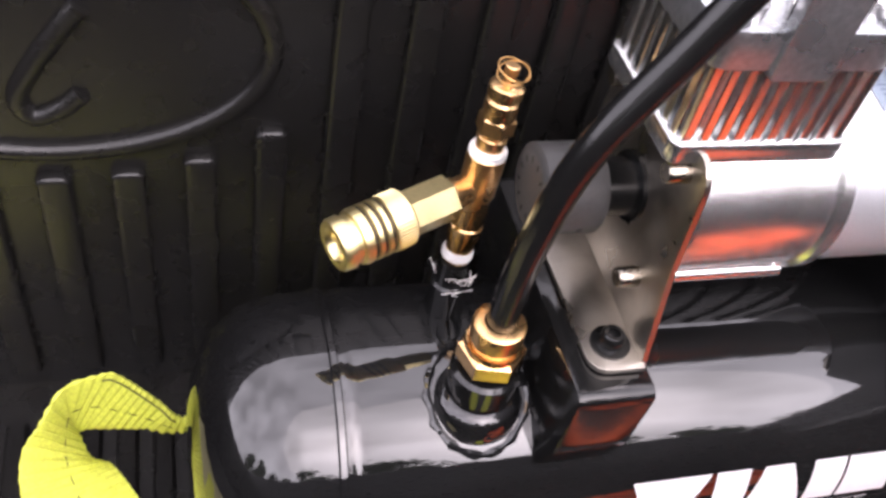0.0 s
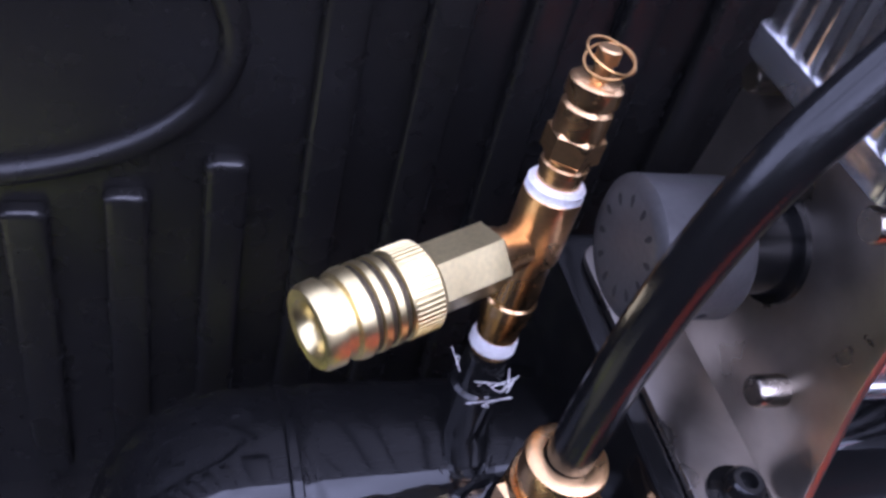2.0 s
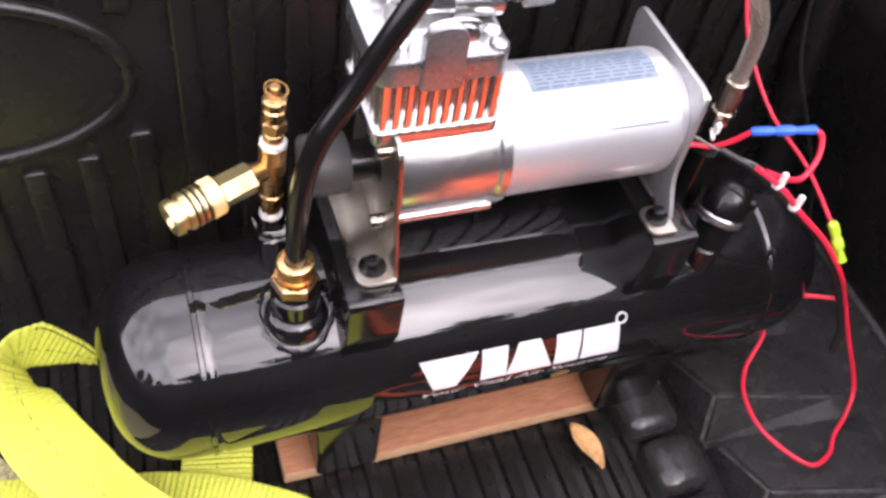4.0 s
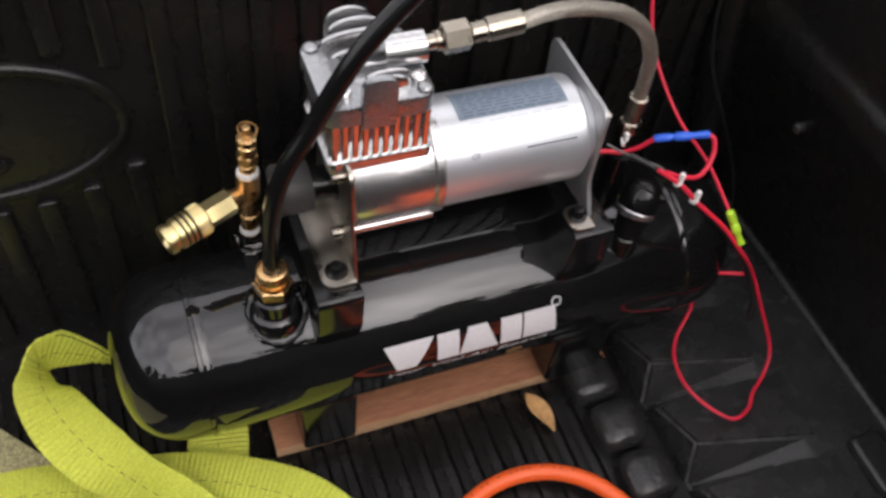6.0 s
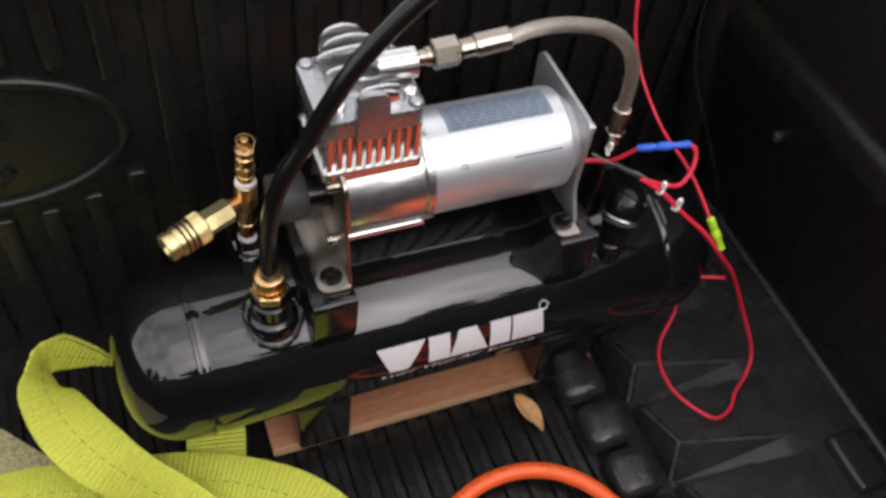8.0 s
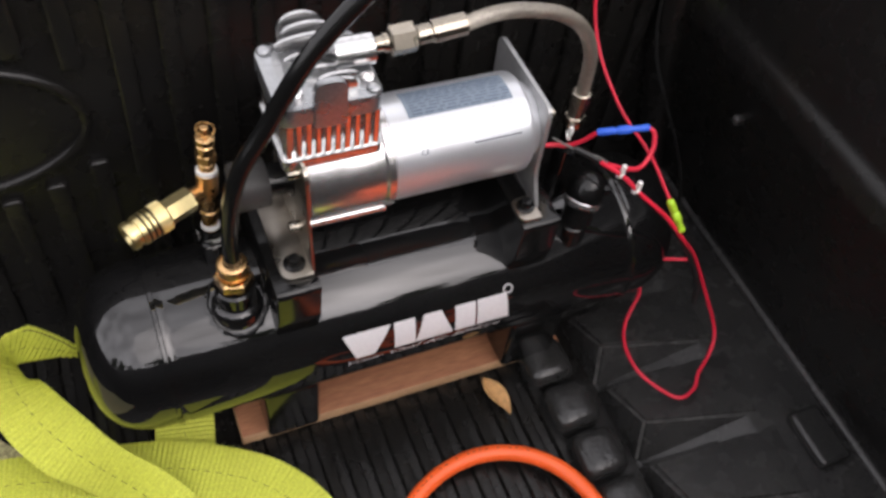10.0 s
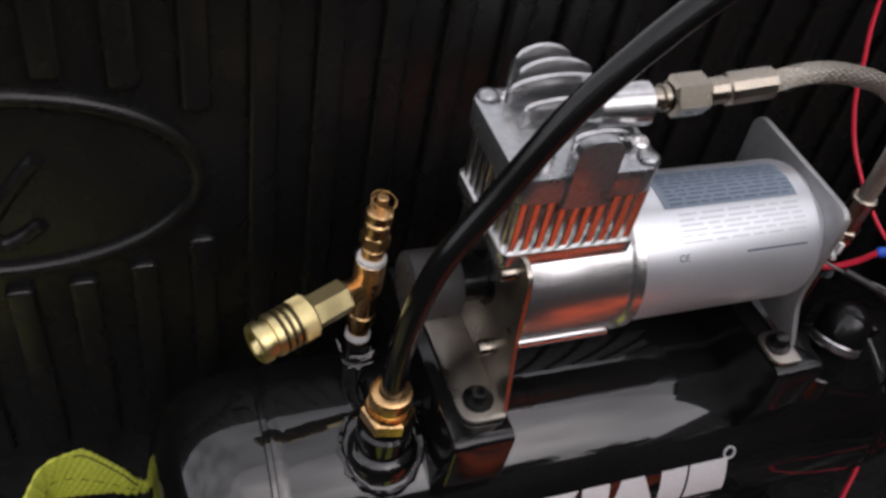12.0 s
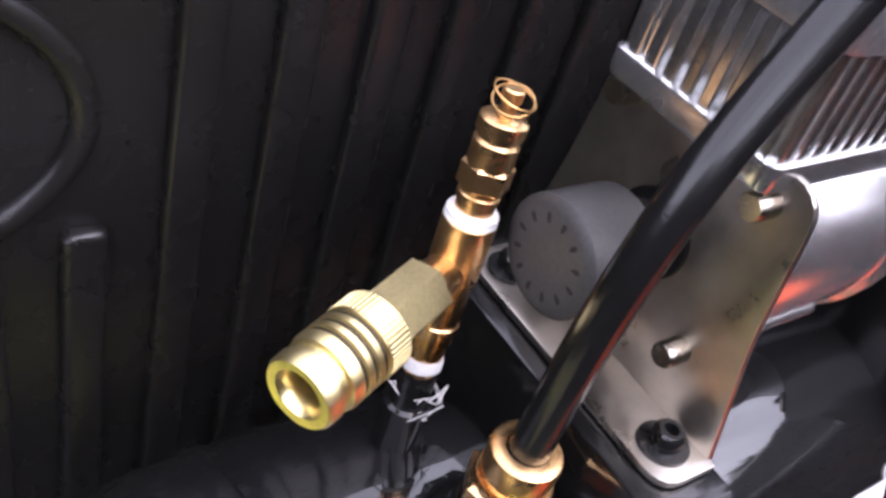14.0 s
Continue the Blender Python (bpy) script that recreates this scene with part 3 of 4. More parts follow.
# head: a frame with five arched fins across it
head = part("cylinder_head", prism(rounded([(HX0 - 0.002, HY0 - 0.001), (HX1 - 0.001, HY0 - 0.001), (HX1 - 0.001, HY1 + 0.002), (HX0 - 0.002, HY1 + 0.002)], 0.012), "z", 0.4225, 0.4395, 0.0022), HEADCAST, comp, "cast head with upright cooling fins")
for f_, lo_x, hi_x, h in ((0.1, 0.023, 0.056, 0.4555), (0.22, 0.029, 0.061, 0.453), (0.4, 0.017, 0.052, 0.45), (0.54, 0.01, 0.057, 0.4565), (0.69, 0.005, 0.064, 0.4635), (0.83, 0.013, 0.056, 0.466), (0.96, 0.014, 0.048, 0.4685)):
    y = HY0 + f_ * (HY1 - HY0)
    mid, half = (lo_x + hi_x) / 2, (hi_x - lo_x) / 2
    arch = [(hi_x, 0.436)] + [(mid + half * math.cos(a) * (1 + 0.12 * abs(math.sin(2 * a))), 0.441 + (h - 0.441) * math.sin(a) ** 0.5) for a in (math.pi * (m + 0.5) / 14 for m in range(14))] + [(lo_x, 0.436)]
    part("head_fin", prism(arch, "y", y - 0.0016, y + 0.0016, 0.0007), CAST, head)
# raised ears at the corners of the head
for x, y in ((HX0 + 0.006, HY1 - 0.006), (HX1 - 0.009, HY1 - 0.006), (HX1 - 0.008, HY0 + 0.007), (HX0 + 0.006, HY0 + 0.007)):
    part("corner_ear", lathe([(0, 0.0064), (0.0032, 0.0058), (0.0044, 0.0046), (0.0048, 0.0025)], (x, y, 0.438), sides=22), HEADCAST, head)
part("front_tab", prism(rounded([(0.021, 0.42), (0.021, 0.462), (0.046, 0.462), (0.046, 0.42)], [0.002, 0.011, 0.011, 0.002], 6), "y", HY0 - 0.0035, HY0 + 0.003, 0.001), HEADCAST, head)
part("outlet_boss", lathe([(0, 0.012), (0.03, 0.012), (0.032, 0.009)], (0.046, 0.004, 0.453), (1, 0, 0), 28), CAST, head)
for x, y in ((0.012, HY0 + 0.012), (0.067, HY0 + 0.016), (0.012, HY1 - 0.013), (0.066, HY1 - 0.015)):
    part("head_bolt", lathe([(0, 0.0055), (0.006, 0.0055), (0.007, 0.0045), (0.007, 0.0025), (0.005, 0.0025)], (x, y, 0.438), sides=18), CHROME, head)

# ---- braided discharge hose ----
bh = thing("braided_hose", "steel braided discharge hose arching from the head to the tank", "hose")
HB = [(0.15, 0.002, 0.462), (0.175, 0.005, 0.464), (0.2023, 0.007, 0.4609), (0.235, 0.006, 0.452), (0.258, 0.003, 0.436), (0.2715, 0.001, 0.41), (0.276, 0.002, 0.385), (0.2775, 0.0035, 0.358)]
part("braid", tube(HB, 0.0055, 8, 18), BRAID, bh)
core = frames_along(cat(HB, 14))
weave = bmesh.new()
for sg in (1, -1):
    for k in range(12):
        pts_ = []
        for i, (p, t, s, u) in enumerate(core):
            a = 2 * math.pi * k / 12 + sg * i * 0.19
            r_ = 0.0056 + 0.00015 * sg * math.sin(i * 1.7 + k)
            pts_.append(p + r_ * (math.cos(a) * s + math.sin(a) * u))
        tube(pts_, 0.0005, 1, 4, weave)
part("weave", weave, BRAID, bh, "fine crossing steel strands")
part("nipple", lathe([(0, 0.006), (0.008, 0.006), (0.008, 0.0075), (0.011, 0.0075), (0.011, 0.0055), (0.014, 0.0055)], (0.077, 0.004, 0.455), (1, 0, 0.05), 24), STEELFIT, bh)
part("hex_nut", lathe([(0, 0.0092), (0.0015, 0.0115), (0.02, 0.0115), (0.022, 0.0095)], (0.089, 0.0035, 0.456), (1, 0, 0.06), 6), STEELFIT, bh, smooth=20)
part("ferrule", lathe([(0, 0.0075), (0.012, 0.0075), (0.013, 0.009), (0.026, 0.009), (0.04, 0.0088), (0.041, 0.0072)], (0.11, 0.003, 0.4575), (1, -0.01, 0.1), 12), STEELFIT, bh, smooth=20)
part("ferrule", lathe([(0, 0.0072), (0.001, 0.0088), (0.016, 0.0088), (0.017, 0.0078), (0.03, 0.0078)], (0.2775, 0.0035, 0.362), (0.03, 0.03, -1), 12), STEELFIT, bh, smooth=20)
part("hex_nut", lathe([(0, 0.0085), (0.001, 0.0098), (0.012, 0.0098), (0.013, 0.0085)], (0.2782, 0.0045, 0.334), (0.03, 0.03, -1), 6), STEELFIT, bh, smooth=20)
part("check_valve", lathe([(0, 0.0075), (0.03, 0.0075), (0.03, 0.011), (0.05, 0.011), (0.1, 0.012)], (0.2785, 0.005, 0.322), (0, 0, -1), 20), PADBLK, bh)

# ---- brass coupler tree ----
tree = thing("brass_coupler_tree", "brass fitting tree with quick coupler and relief valve", "fitting")
LEAN = Vector((0.064, 0.073, 1.0))


def stem(z):
    """Point of the leaning stem at a height."""
    return Vector((-0.0487, 0.0303, 0.376)) + LEAN * (z - 0.376)


def turned(name, z, profile, m, label="", sides=28, smooth=40):
    return part(name, lathe(profile, stem(z), LEAN, sides), m, tree, label, smooth)


turned("lower_nipple", 0.258, [(0, 0.0070), (0.026, 0.0070), (0.026, 0.0080), (0.046, 0.0080)], BRASSD)
turned("lower_collar", 0.25, [(0, 0.0077), (0.018, 0.0077), (0.0195, 0.0074)], PADBLK, "black painted collar")
turned("tape_collar", 0.2705, [(0, 0.0071), (0.001, 0.0080), (0.004, 0.0079), (0.006, 0.0072)], TAPE, "white thread tape")
turned("tee_lower", 0.286, [(0, 0.0070), (0.0015, 0.0084), (0.006, 0.0086), (0.007, 0.0078)], BRASS)
turned("tee", 0.292, [(0, 0.0074), (0.002, 0.0080), (0.017, 0.0080), (0.020, 0.0091), (0.0415, 0.0092), (0.0425, 0.0083)], BRASS, sides=32)
turned("tape_ring", 0.333, [(0, 0.0083), (0.0008, 0.0091), (0.0018, 0.0086), (0.0033, 0.0089), (0.0045, 0.0078)], TAPE, "white thread tape")
turned("valve_neck", 0.336, [(0, 0.0066), (0.005, 0.0066), (0.0055, 0.0072), (0.0075, 0.0072), (0.008, 0.0066), (0.010, 0.0066)], BRASS)
turned("valve_hex", 0.3455, [(0, 0.0076), (0.001, 0.0088), (0.008, 0.0088), (0.009, 0.0078)], BRASS, sides=6, smooth=20)
turned("valve_body", 0.3535, [(0, 0.0076), (0.0085, 0.0076), (0.0095, 0.0066), (0.011, 0.0066), (0.0115, 0.0079), (0.016, 0.0079), (0.017, 0.0066)], BRASS)
turned("valve_stem", 0.37, [(0, 0.0026), (0.005, 0.0026), (0.0055, 0.0034), (0.009, 0.0034), (0.0095, 0.0028)], BRASS, sides=16)
for lift, tip_, r_ in ((0.0, 0.9, 0.0068), (0.0016, 2.4, 0.0073)):
    o_ = stem(0.3755 + lift)
    ringp = [o_ + Vector((0.001 + r_ * math.cos(t), r_ * math.sin(t) * 0.9, 0.0022 * math.cos(t - tip_))) for t in (2 * math.pi * k / 28 for k in range(29))]
    part("pull_ring", tube(ringp, 0.0004, 1, 6), BRASSD, tree, "thin darkened pull ring")
rs = random.Random(31)
for k in range(5):
    a0, z_ = radians(rs.uniform(195, 345)), 0.267 - 0.0028 * k - rs.uniform(0, 0.002)
    pts_ = []
    for j in range(6):
        a_ = a0 + rs.uniform(-0.12, 0.3) * j
        r_ = 0.0109 + rs.uniform(0, 0.0016)
        pts_.append(stem(z_ + rs.uniform(-0.0022, 0.0022)) + Vector((r_ * math.cos(a_), r_ * math.sin(a_), 0)))
    part("tape_shred", tube(pts_, rs.uniform(0.00015, 0.00035), 5, 5), TAPE, tree, "loose white shred of thread tape")
TIP, ROOT = Vector((-0.1222, -0.0028, 0.3098)), stem(0.3155)
AX = (TIP - ROOT).normalized()
LEN = (TIP - ROOT).length + 0.0015
part("branch", lathe([(0, 0.0072), (0.012, 0.0072), (0.0135, 0.0082), (0.018, 0.0082)], ROOT, AX, 28), BRASS, tree)
part("coupler_hex", lathe([(0.0, 0.0091), (0.0014, 0.0108), (0.026, 0.0108), (0.027, 0.0095)], ROOT + AX * 0.0155, AX, 6, turn=0.2), BRASSY, tree, smooth=20)
s0 = 0.0405
sl = LEN - s0
SR = 0.0131
GS = [0.0112 + 0.0045 * k for k in range(3)]


def ridged(length):
    """Outline of the coupler sleeve, back to front, and into its bore."""
    p = [(0, 0.0088), (0.0, SR - 0.0012), (0.0014, SR), (GS[0], SR)]
    for s in GS:
        p += [(s + 0.0004, SR - 0.001), (s + 0.0021, SR - 0.001), (s + 0.0025, SR), (s + 0.0045, SR)]
    return p + [(length - 0.0098, SR - 0.0006), (length - 0.0092, SR - 0.0021), (length - 0.0062, SR - 0.0021), (length - 0.0056, SR - 0.0007), (length - 0.0014, SR - 0.0009), (length, SR - 0.0018), (length - 0.0002, 0.0084), (length - 0.0022, 0.0068), (length - 0.006, 0.0062), (length - 0.024, 0.0062), (length - 0.024, 0.0001)]


sleeve = part("sleeve", lathe(ridged(sl), ROOT + AX * s0, AX, 56), BRASSY, tree, "ridged yellow brass quick coupler sleeve")
# dark bands paint the shade of the grooves between the ridges
for s in GS:
    part("groove", lathe([(s + 0.0005, SR - 0.0014), (s + 0.0005, SR - 0.00075), (s + 0.002, SR - 0.00075), (s + 0.002, SR - 0.0014)], ROOT + AX * s0, AX, 56), GROOVE, sleeve, "groove between the ridges, shade put into its dark colour")

knurl = bmesh.new()
e1 = AX.orthogonal().normalized()
e2 = AX.cross(e1)
for k in range(52):
    t = 2 * math.pi * k / 52
    d_ = e1 * math.cos(t) + e2 * math.sin(t)
    a_ = ROOT + AX * (s0 + 0.0016) + d_ * (SR - 0.0001)
    tube([a_, a_ + AX * 0.0088], 0.00042, 1, 5, knurl)
part("knurled_band", knurl, BRASSY, sleeve)

# ---- black air hose ----
bl = thing("black_air_hose", "black rubber air hose in a brass hose fitting", "hose")
part("hose", tube([(-0.049, -0.0295, 0.272), (-0.0472, -0.0305, 0.333), (-0.0367, -0.0295, 0.3825), (-0.0125, -0.0265, 0.4235), (0.025, -0.0275, 0.4893), (0.087, -0.0285, 0.5525), (0.1807, -0.0262, 0.6105), (0.3, -0.02, 0.65), (0.44, 0.02, 0.64), (0.55, 0.12, 0.60), (0.6, 0.19, 0.57)], 0.0071, 10, 22), RUBBER, bl)
NX, NY = -0.049, -0.0295
part("hex_nut", lathe([(0, 0.0142), (0.0018, 0.0164), (0.0105, 0.0164), (0.0122, 0.0145)], (NX, NY, 0.2535), sides=6, turn=0.3), BRASS, bl, smooth=20)
part("nut_collar", lathe([(0, 0.0136), (0.002, 0.0142), (0.004, 0.0134)], (NX, NY, 0.2645), sides=32), BRASS, bl)
part("hose_cap", lathe([(0, 0.0112), (0.0025, 0.0112), (0.003, 0.0124), (0.0115, 0.0128), (0.0135, 0.0124), (0.0145, 0.011), (0.0145, 0.0075), (0.009, 0.0072)], (NX, NY, 0.268), sides=32), BRASS, bl)

# ---- pressure switch and caps ----
sw = thing("pressure_switch", "black round pressure switch with a steel clamp", "switch")
SB, SA = Vector((0.276, -0.043, 0.226)), Vector((0.33, 0.3, 1)).normalized()
part("stem", lathe([(0, 0.0135), (0.022, 0.0145), (0.026, 0.0145)], SB, SA, 24), RUBBER, sw)
part("clamp", lathe([(0, 0.0175), (0.0015, 0.0188), (0.006, 0.0188), (0.0075, 0.0175)], SB + SA * 0.028, SA, 36), CHROME, sw, "bright steel clamp band")
part("cap", lathe([(0, 0.0172), (0.012, 0.0182), (0.022, 0.0178), (0.03, 0.0155), (0.0355, 0.010), (0.037, 0.001)], SB + SA * 0.026, SA, 36), RUBBER, sw)
part("terminal", box((0.299, -0.046, 0.268), (0.305, -0.036, 0.276), 0.001), PADBLK, sw)
# ---- wires ----
def wire(name, pts, r, m, label, n=8):
    return tagged(part(name, tube(pts, r, n, 10), m), label, "wire", "loose wires")


wire("red_wire", [(0.352, 0.15, 0.52), (0.346, 0.13, 0.43), (0.344, 0.115, 0.391), (0.343, 0.098, 0.355), (0.346, 0.072, 0.323), (0.355, 0.03, 0.292), (0.358, -0.024, 0.285), (0.3535, -0.0785, 0.274)], 0.0017, REDWIRE, "thin red wire running down to a green crimp")
wire("red_wire", [(0.222, 0.0, 0.310), (0.256, -0.003, 0.307), (0.27, -0.008, 0.307), (0.281, -0.0145, 0.317), (0.2891, -0.0196, 0.3297)], 0.0022, REDWIRE, "short red wire from the motor to a blue crimp")
wire("red_wire", [(0.333, -0.0332, 0.337), (0.338, -0.0375, 0.333), (0.3355, -0.046, 0.321), (0.322, -0.054, 0.31), (0.304, -0.055, 0.314), (0.285, -0.052, 0.322)], 0.0022, REDWIRE, "red wire looping back from a blue crimp")
wire("red_wire", [(0.278, -0.05, 0.325), (0.3, -0.06, 0.31), (0.32, -0.072, 0.29), (0.347, -0.084, 0.265), (0.372, -0.094, 0.233), (0.41, -0.0865, 0.182), (0.434, -0.099, 0.132), (0.4515, -0.126, 0.08), (0.438, -0.145, 0.064), (0.416, -0.16, 0.062), (0.4, -0.1755, 0.061), (0.376, -0.1785, 0.061), (0.3535, -0.142, 0.061), (0.354, -0.105, 0.061), (0.368, -0.078, 0.065), (0.394, -0.055, 0.082), (0.403, -0.03, 0.09)], 0.0022, REDWIRE, "red wire hanging down in a loose loop on the liner")
wire("black_wire", [(0.27, -0.02, 0.315), (0.29, -0.04, 0.31), (0.31, -0.06, 0.295), (0.342, -0.076, 0.267), (0.368, -0.089, 0.236), (0.404, -0.085, 0.184), (0.424, -0.095, 0.14), (0.426, -0.102, 0.112)], 0.003, BLACKWIRE, "black wire tied along the red wire")
wire("grey_wire", [(0.255, -0.003, 0.316), (0.27, -0.018, 0.313), (0.285, -0.035, 0.315), (0.29, -0.05, 0.318)], 0.0011, GREYWIRE, "thin grey wire from the motor")


def crimp(a, b, r, m, label):
    a, b = Vector(a), Vector(b)
    d = b - a
    k = d.length
    q = lathe([(0, r * 0.6), (k * 0.04, r), (k * 0.3, r), (k * 0.36, r * 0.75), (k * 0.42, r * 1.15), (k * 0.62, r * 1.15), (k * 0.68, r * 0.75), (k * 0.96, r), (k, r * 0.6)], a, d, 14)
    tagged(part("crimp_connector", q, m), label, "connector", "wire crimps")


crimp((0.2885, -0.019, 0.3295), (0.3345, -0.0335, 0.3372), 0.0036, BLUEC, "blue insulated crimp connector on the red wire")
wire("red_wire", [(0.413, -0.087, 0.176), (0.405, -0.079, 0.169), (0.392, -0.072, 0.166), (0.382, -0.066, 0.162)], 0.002, REDWIRE, "short red wire end tucked behind the tank")
crimp((0.351, -0.0765, 0.279), (0.366, -0.0935, 0.247), 0.004, GREENC, "yellow-green insulated crimp connector on the red wires")
for p, d in (((0.2715, -0.003, 0.315), (1, -0.5, 0.4)), ((0.298, -0.057, 0.312), (0.7, -0.4, -0.5)), ((0.313, -0.068, 0.297), (0.7, -0.4, -0.5))):
    q = lathe([(-0.0015, 0.0034), (-0.0015, 0.0048), (0.0015, 0.0048), (0.0015, 0.0034)], p, d, 14)
    merge(q, box((p[0] - 0.002, p[1] - 0.004, p[2] + 0.003), (p[0] + 0.002, p[1], p[2] + 0.012), 0.0008))
    tagged(part("cable_tie", q, ZIP), "white nylon cable tie round the wires", "cable tie", "cable ties")

crimp((0.459, 0.149, 0.345), (0.459, 0.14, 0.395), 0.005, GREENC, "yellow-green insulated crimp connector hanging by the bed wall")
wire("red_wire", [(0.459, 0.141, 0.39), (0.461, 0.143, 0.43), (0.466, 0.148, 0.48), (0.47, 0.15, 0.54)], 0.0017, REDWIRE, "thin red wire hanging by the bed wall")
wire("black_wire", [(0.459, 0.149, 0.347), (0.46, 0.142, 0.3), (0.466, 0.125, 0.25), (0.483, 0.1, 0.2), (0.507, 0.07, 0.13), (0.52, 0.05, 0.06)], 0.0017, BLACKWIRE, "thin black wire hanging down to the bed floor")

# ---- yellow tow strap ----
def even(keys, step):
    """Line and width direction of a strap, sampled at even steps along it."""
    p, s = cat([k[0] for k in keys], 40), cat([k[1] for k in keys], 40)
    out, left = [(p[0], s[0])], step
    for i in range(1, len(p)):
        seg = (p[i] - p[i - 1]).length
        at_ = 0.0
        while seg - at_ >= left:
            at_ += left
            t = at_ / seg
            out.append((p[i - 1].lerp(p[i], t), s[i - 1].lerp(s[i], t)))
            left = step
        left -= seg - at_
    return out


def ribbon(rows_, full, pinch=1.0, thick=0.0018, rib=0.0021):
    """A woven strap: a flat band along a line, with fine cross ribs and thin selvedges."""
    q = bmesh.new()
    m = len(rows_)
    rows = []
    for i in range(m):
        p, s = rows_[i]
        t = (rows_[min(i + 1, m - 1)][0] - rows_[max(i - 1, 0)][0]).normalized()
        s = (s - t * s.dot(t)).normalized()
        n_ = t.cross(s)
        width = full * (1 - (1 - pinch) * max(0.0, 1 - i / 66))
        up = thick * 0.5 + (rib if i % 4 in (1, 2) else 0.0)
        prof_ = [(k / 10 - 0.5, 0.35 if k in (0, 10) else 1.0 if k != 5 else 0.85) for k in range(11)]
        rows.append([p + s * w * width + n_ * up * e for w, e in prof_] + [p + s * w * width - n_ * up * e for w, e in reversed(prof_)])
    return add_rings(q, rows)


ts = thing("tow_strap", "folded yellow webbing tow strap with dark stitching", "strap")
K1 = [((-0.172, 0.061, 0.0745), (0.12, -0.1, 1)), ((-0.1987, 0.0605, 0.079), (0.1, -0.12, 1)), ((-0.2136, 0.0638, 0.087), (0.08, 0, 1)), ((-0.2287, 0.0656, 0.095), (0.03, 0.03, 1)), ((-0.2443, 0.0648, 0.104), (0, -0.03, 1)), ((-0.2577, 0.0578, 0.1084), (-0.05, -0.28, 0.95)), ((-0.261, 0.0401, 0.1022), (-0.35, -0.42, 0.82)), ((-0.2571, 0.0214, 0.0966), (-0.68, -0.56, 0.47)), ((-0.2436, -0.007, 0.0819), (-0.9, -0.44, 0.08)), ((-0.2228, -0.0356, 0.0675), (-0.95, -0.18, -0.2)), ((-0.2001, -0.0579, 0.055), (-0.88, 0.1, -0.42)), ((-0.17, -0.0888, 0.042), (-0.85, 0.2, -0.35)), ((-0.145, -0.13, 0.03), (-0.9, 0.0, -0.1)), ((-0.125, -0.2, 0.018), (-1, -0.2, 0.0))]
K2 = [((-0.5, -0.026, 0.012), (0, 1, 0)), ((-0.32, -0.026, 0.012), (0, 1, 0)), ((-0.24, -0.041, 0.013), (0.1, 1, 0)), ((-0.16, -0.060, 0.022), (0.25, 1, 0)), ((-0.1, -0.087, 0.026), (0.35, 1, 0)), ((-0.05, -0.12, 0.02), (0.7, 0.8, 0)), ((-0.02, -0.17, 0.012), (0.9, 0.5, 0)), ((-0.01, -0.26, 0.011), (1, 0.1, 0))]
K3 = [((-0.11, 0.05, 0.010), (1, 0.2, 0)), ((-0.115, -0.01, 0.010), (1, 0.2, 0)), ((-0.125, -0.06, 0.010), (1, 0.2, 0))]
for keys, w, pin in ((K1, 0.06, 0.04), (K2, 0.06, 1.0), (K3, 0.06, 1.0)):
    rows_ = even(keys, 0.0012)
    band = part("webbing", ribbon(rows_, w, pin), YELLOW, ts, smooth=70)
    for i in range(3, len(rows_) - 6, 10):
        (p_, s_), (p2, s2) = rows_[i], rows_[i + 5]
        t_ = (p2 - p_).normalized()
        sd_ = (s_ - t_ * s_.dot(t_)).normalized()
        n_ = t_.cross(sd_)
        for sg in (1, -1):
            part("stitch", tube([p_ + n_ * sg * 0.0024, p2 + n_ * sg * 0.0024], 0.0004, 1, 4), STITCH, band)

rows_ = even(K1, 0.0012)
edge = []
for i in range(24, 70, 3):
    p_, s_ = rows_[i]
    t_ = (rows_[i + 1][0] - p_).normalized()
    sd_ = (s_ - t_ * s_.dot(t_)).normalized()
    half = 0.03 * (1 - 0.96 * max(0.0, 1 - i / 66))
    edge.append(p_ + sd_ * (half - 0.002) - Vector((0, 0.0034, 0)))
part("edge_seam", tube(edge, 0.0006, 3, 5), STITCH, ts, "dark seam along the strap edge")

# ---- orange hose ----
OH = []
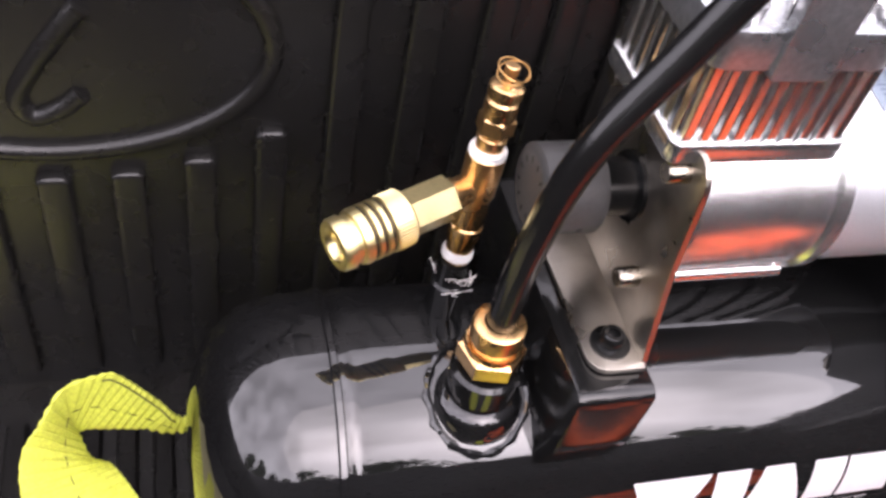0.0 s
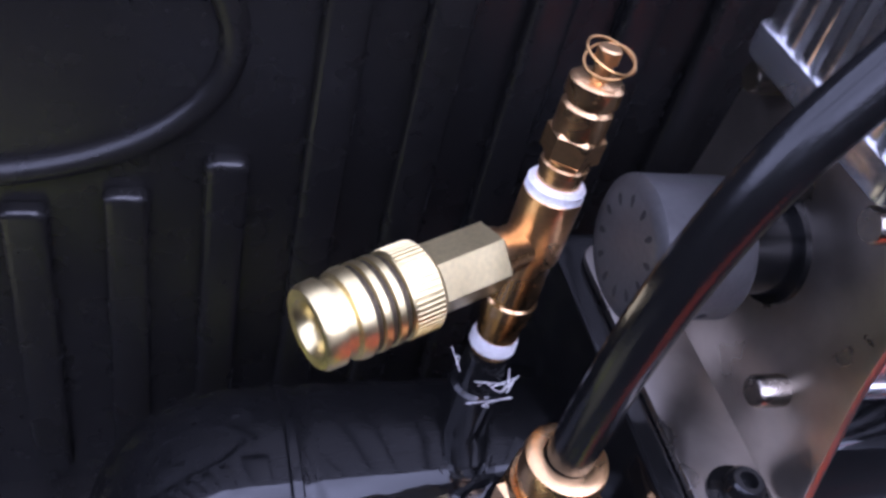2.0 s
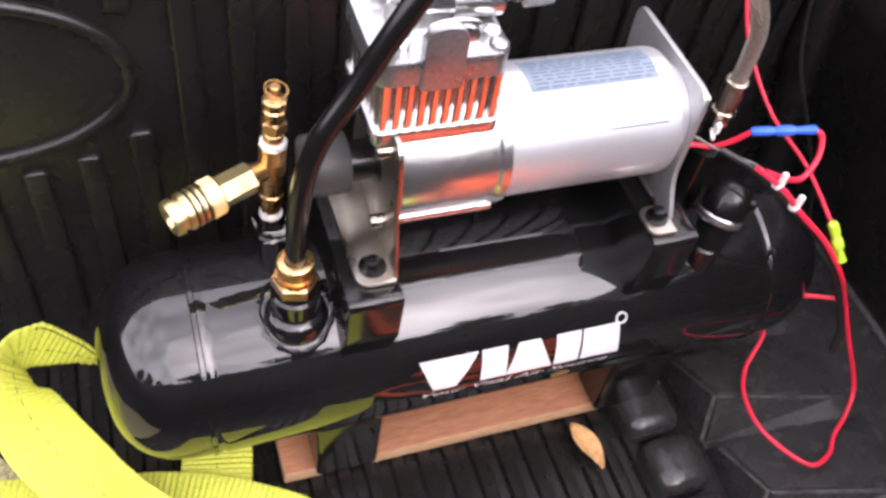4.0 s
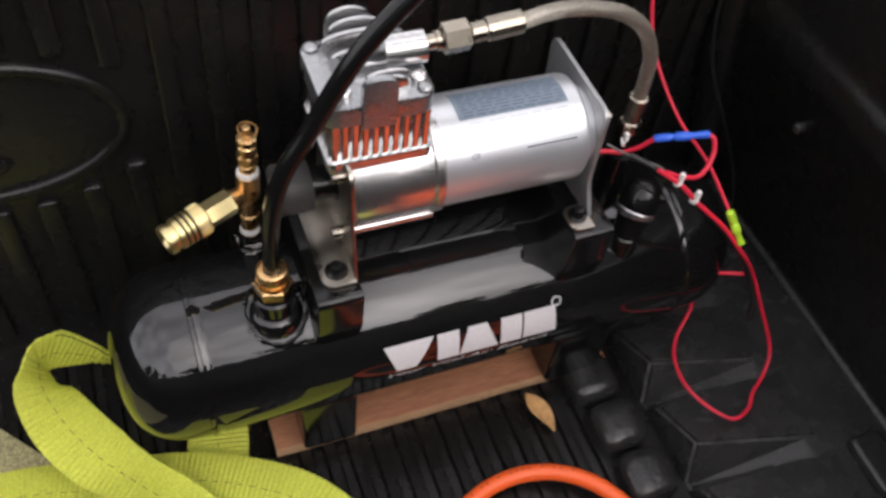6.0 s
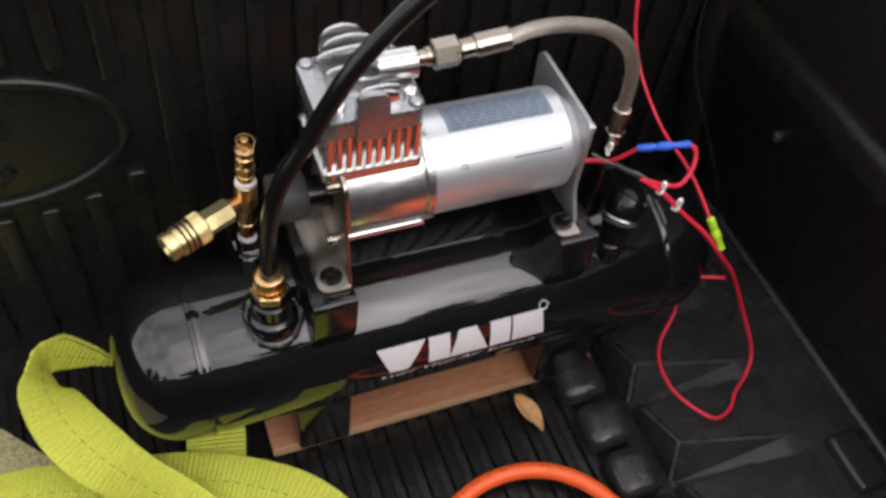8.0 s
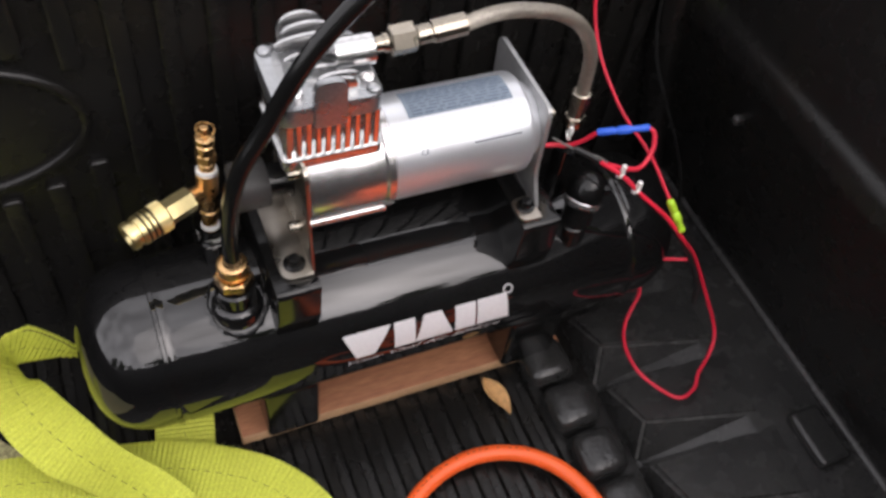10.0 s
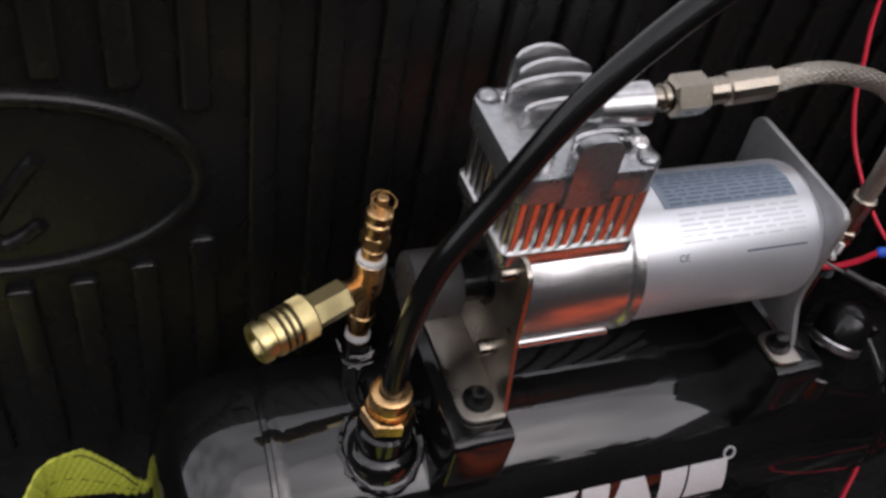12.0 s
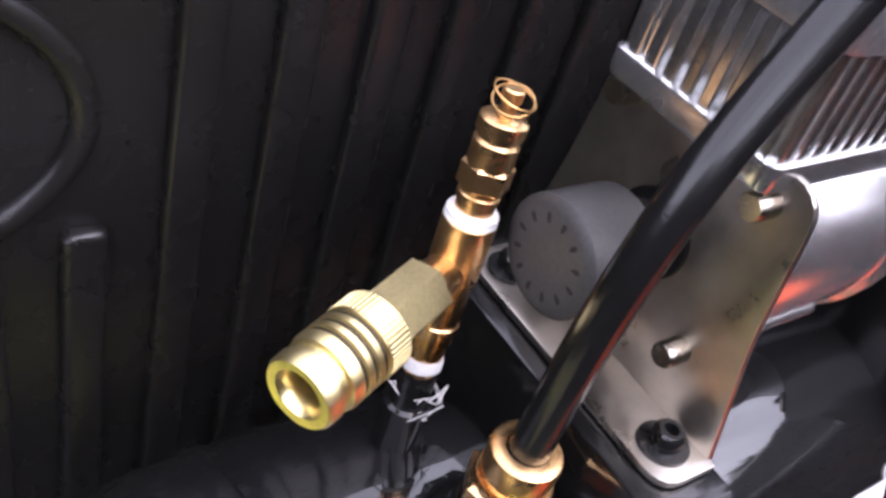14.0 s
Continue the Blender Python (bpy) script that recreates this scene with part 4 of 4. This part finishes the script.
# a small inner coil, the wide loop, then the heap of turns behind it
# inner coil and heap are unseen, added to tint the metal's reflections orange
for k in range(60):
    t = radians(215 - 600 + 360 * 2 - (k - 60) * 10 - 720)
    OH.append((0.142 + (0.022 + 0.0006 * k) * math.cos(t), -0.275 + (0.022 + 0.0006 * k) * math.sin(t), 0.0155))
for k in range(22):
    t = radians(215 - k * 10)
    f_ = min(1.0, (k + 6) / 9)
    r = 0.06 + 0.048 * f_ + 0.0005 * k
    OH.append((0.142 - 0.006 * f_ + r * math.cos(t) + 0.012 * math.sin(t), -0.268 + r * math.sin(t), 0.0155 + 0.0003 * k))
for k in range(1, 290):
    t = radians(215 - (21 + k) * 10)
    f_ = min(1.0, k / 16)
    f_ = f_ * f_ * (3 - 2 * f_)
    turn = k / 36
    r = 0.118 + 0.036 * f_ - 0.0172 * (turn if turn < 6 else 12 - turn)
    x = 0.136 + 0.104 * f_ + r * math.cos(t) + 0.012 * math.sin(t)
    g_ = min(1.0, max(0.0, (x - 0.22) / 0.1))
    OH.append((x, -0.268 - 0.185 * f_ + r * math.sin(t), 0.022 + 0.0018 * turn + 0.018 * min(1.0, max(0.0, turn - 5)) + 0.05 * f_ * g_ * g_ * (3 - 2 * g_)))
oh = thing("orange_hose", "bright orange air hose looped on the bed floor", "hose")
part("tube", tube(OH, 0.0085, 3, 18), ORANGE, oh)
rs = random.Random(3)
for k in range(68, 76):
    p_, q_ = Vector(OH[k]), Vector(OH[k + 1])
    for f in (0.1, 0.45, 0.75):
        if rs.random() < 0.7:
            a_ = p_.lerp(q_, f) + Vector((0, 0.0025, 0.0081))
            part("print_mark", tube([a_, p_.lerp(q_, f + 0.16) + Vector((0, 0.0025, 0.0081))], 0.0007, 1, 4), INK, oh)

# ---- leaf and mat ----
q = bmesh.new()
rows = []
for i in range(11):
    t = i / 10
    w = 0.0115 * math.sin(math.pi * min(1, t * 1.02)) ** 0.8 * (1 - 0.25 * t) + 0.0004
    c = Vector((0.203 + 0.012 * t, -0.068 - 0.05 * t, 0.0105 + 0.004 * math.sin(3 * t)))
    rows.append([c + Vector((w * s, 0.15 * w * s, 0.006 * s * s)) for s in (-1, -0.5, 0, 0.5, 1)])
vs = [[q.verts.new(p) for p in r] for r in rows]
for r0, r1 in zip(vs, vs[1:]):
    for s in range(4):
        q.faces.new((r0[s], r0[s + 1], r1[s + 1], r1[s]))
leaf = part("dry_leaf", q, LEAF, smooth=60)
sol = leaf.modifiers.new("thickness", "SOLIDIFY")
sol.thickness = 0.0005
tagged(leaf, "curled dry tan leaf lying on the bed floor", "leaf")
mat_poly = [(-0.42, 0.15), (-0.3163, 0.0537), (-0.262, -0.008), (-0.29, -0.3), (-0.56, -0.3), (-0.56, 0.15)]
tagged(part("floor_mat", prism(mat_poly, "z", 0.0062, 0.0105, 0.001), TAN), "worn tan fibre mat on the bed floor", "mat")
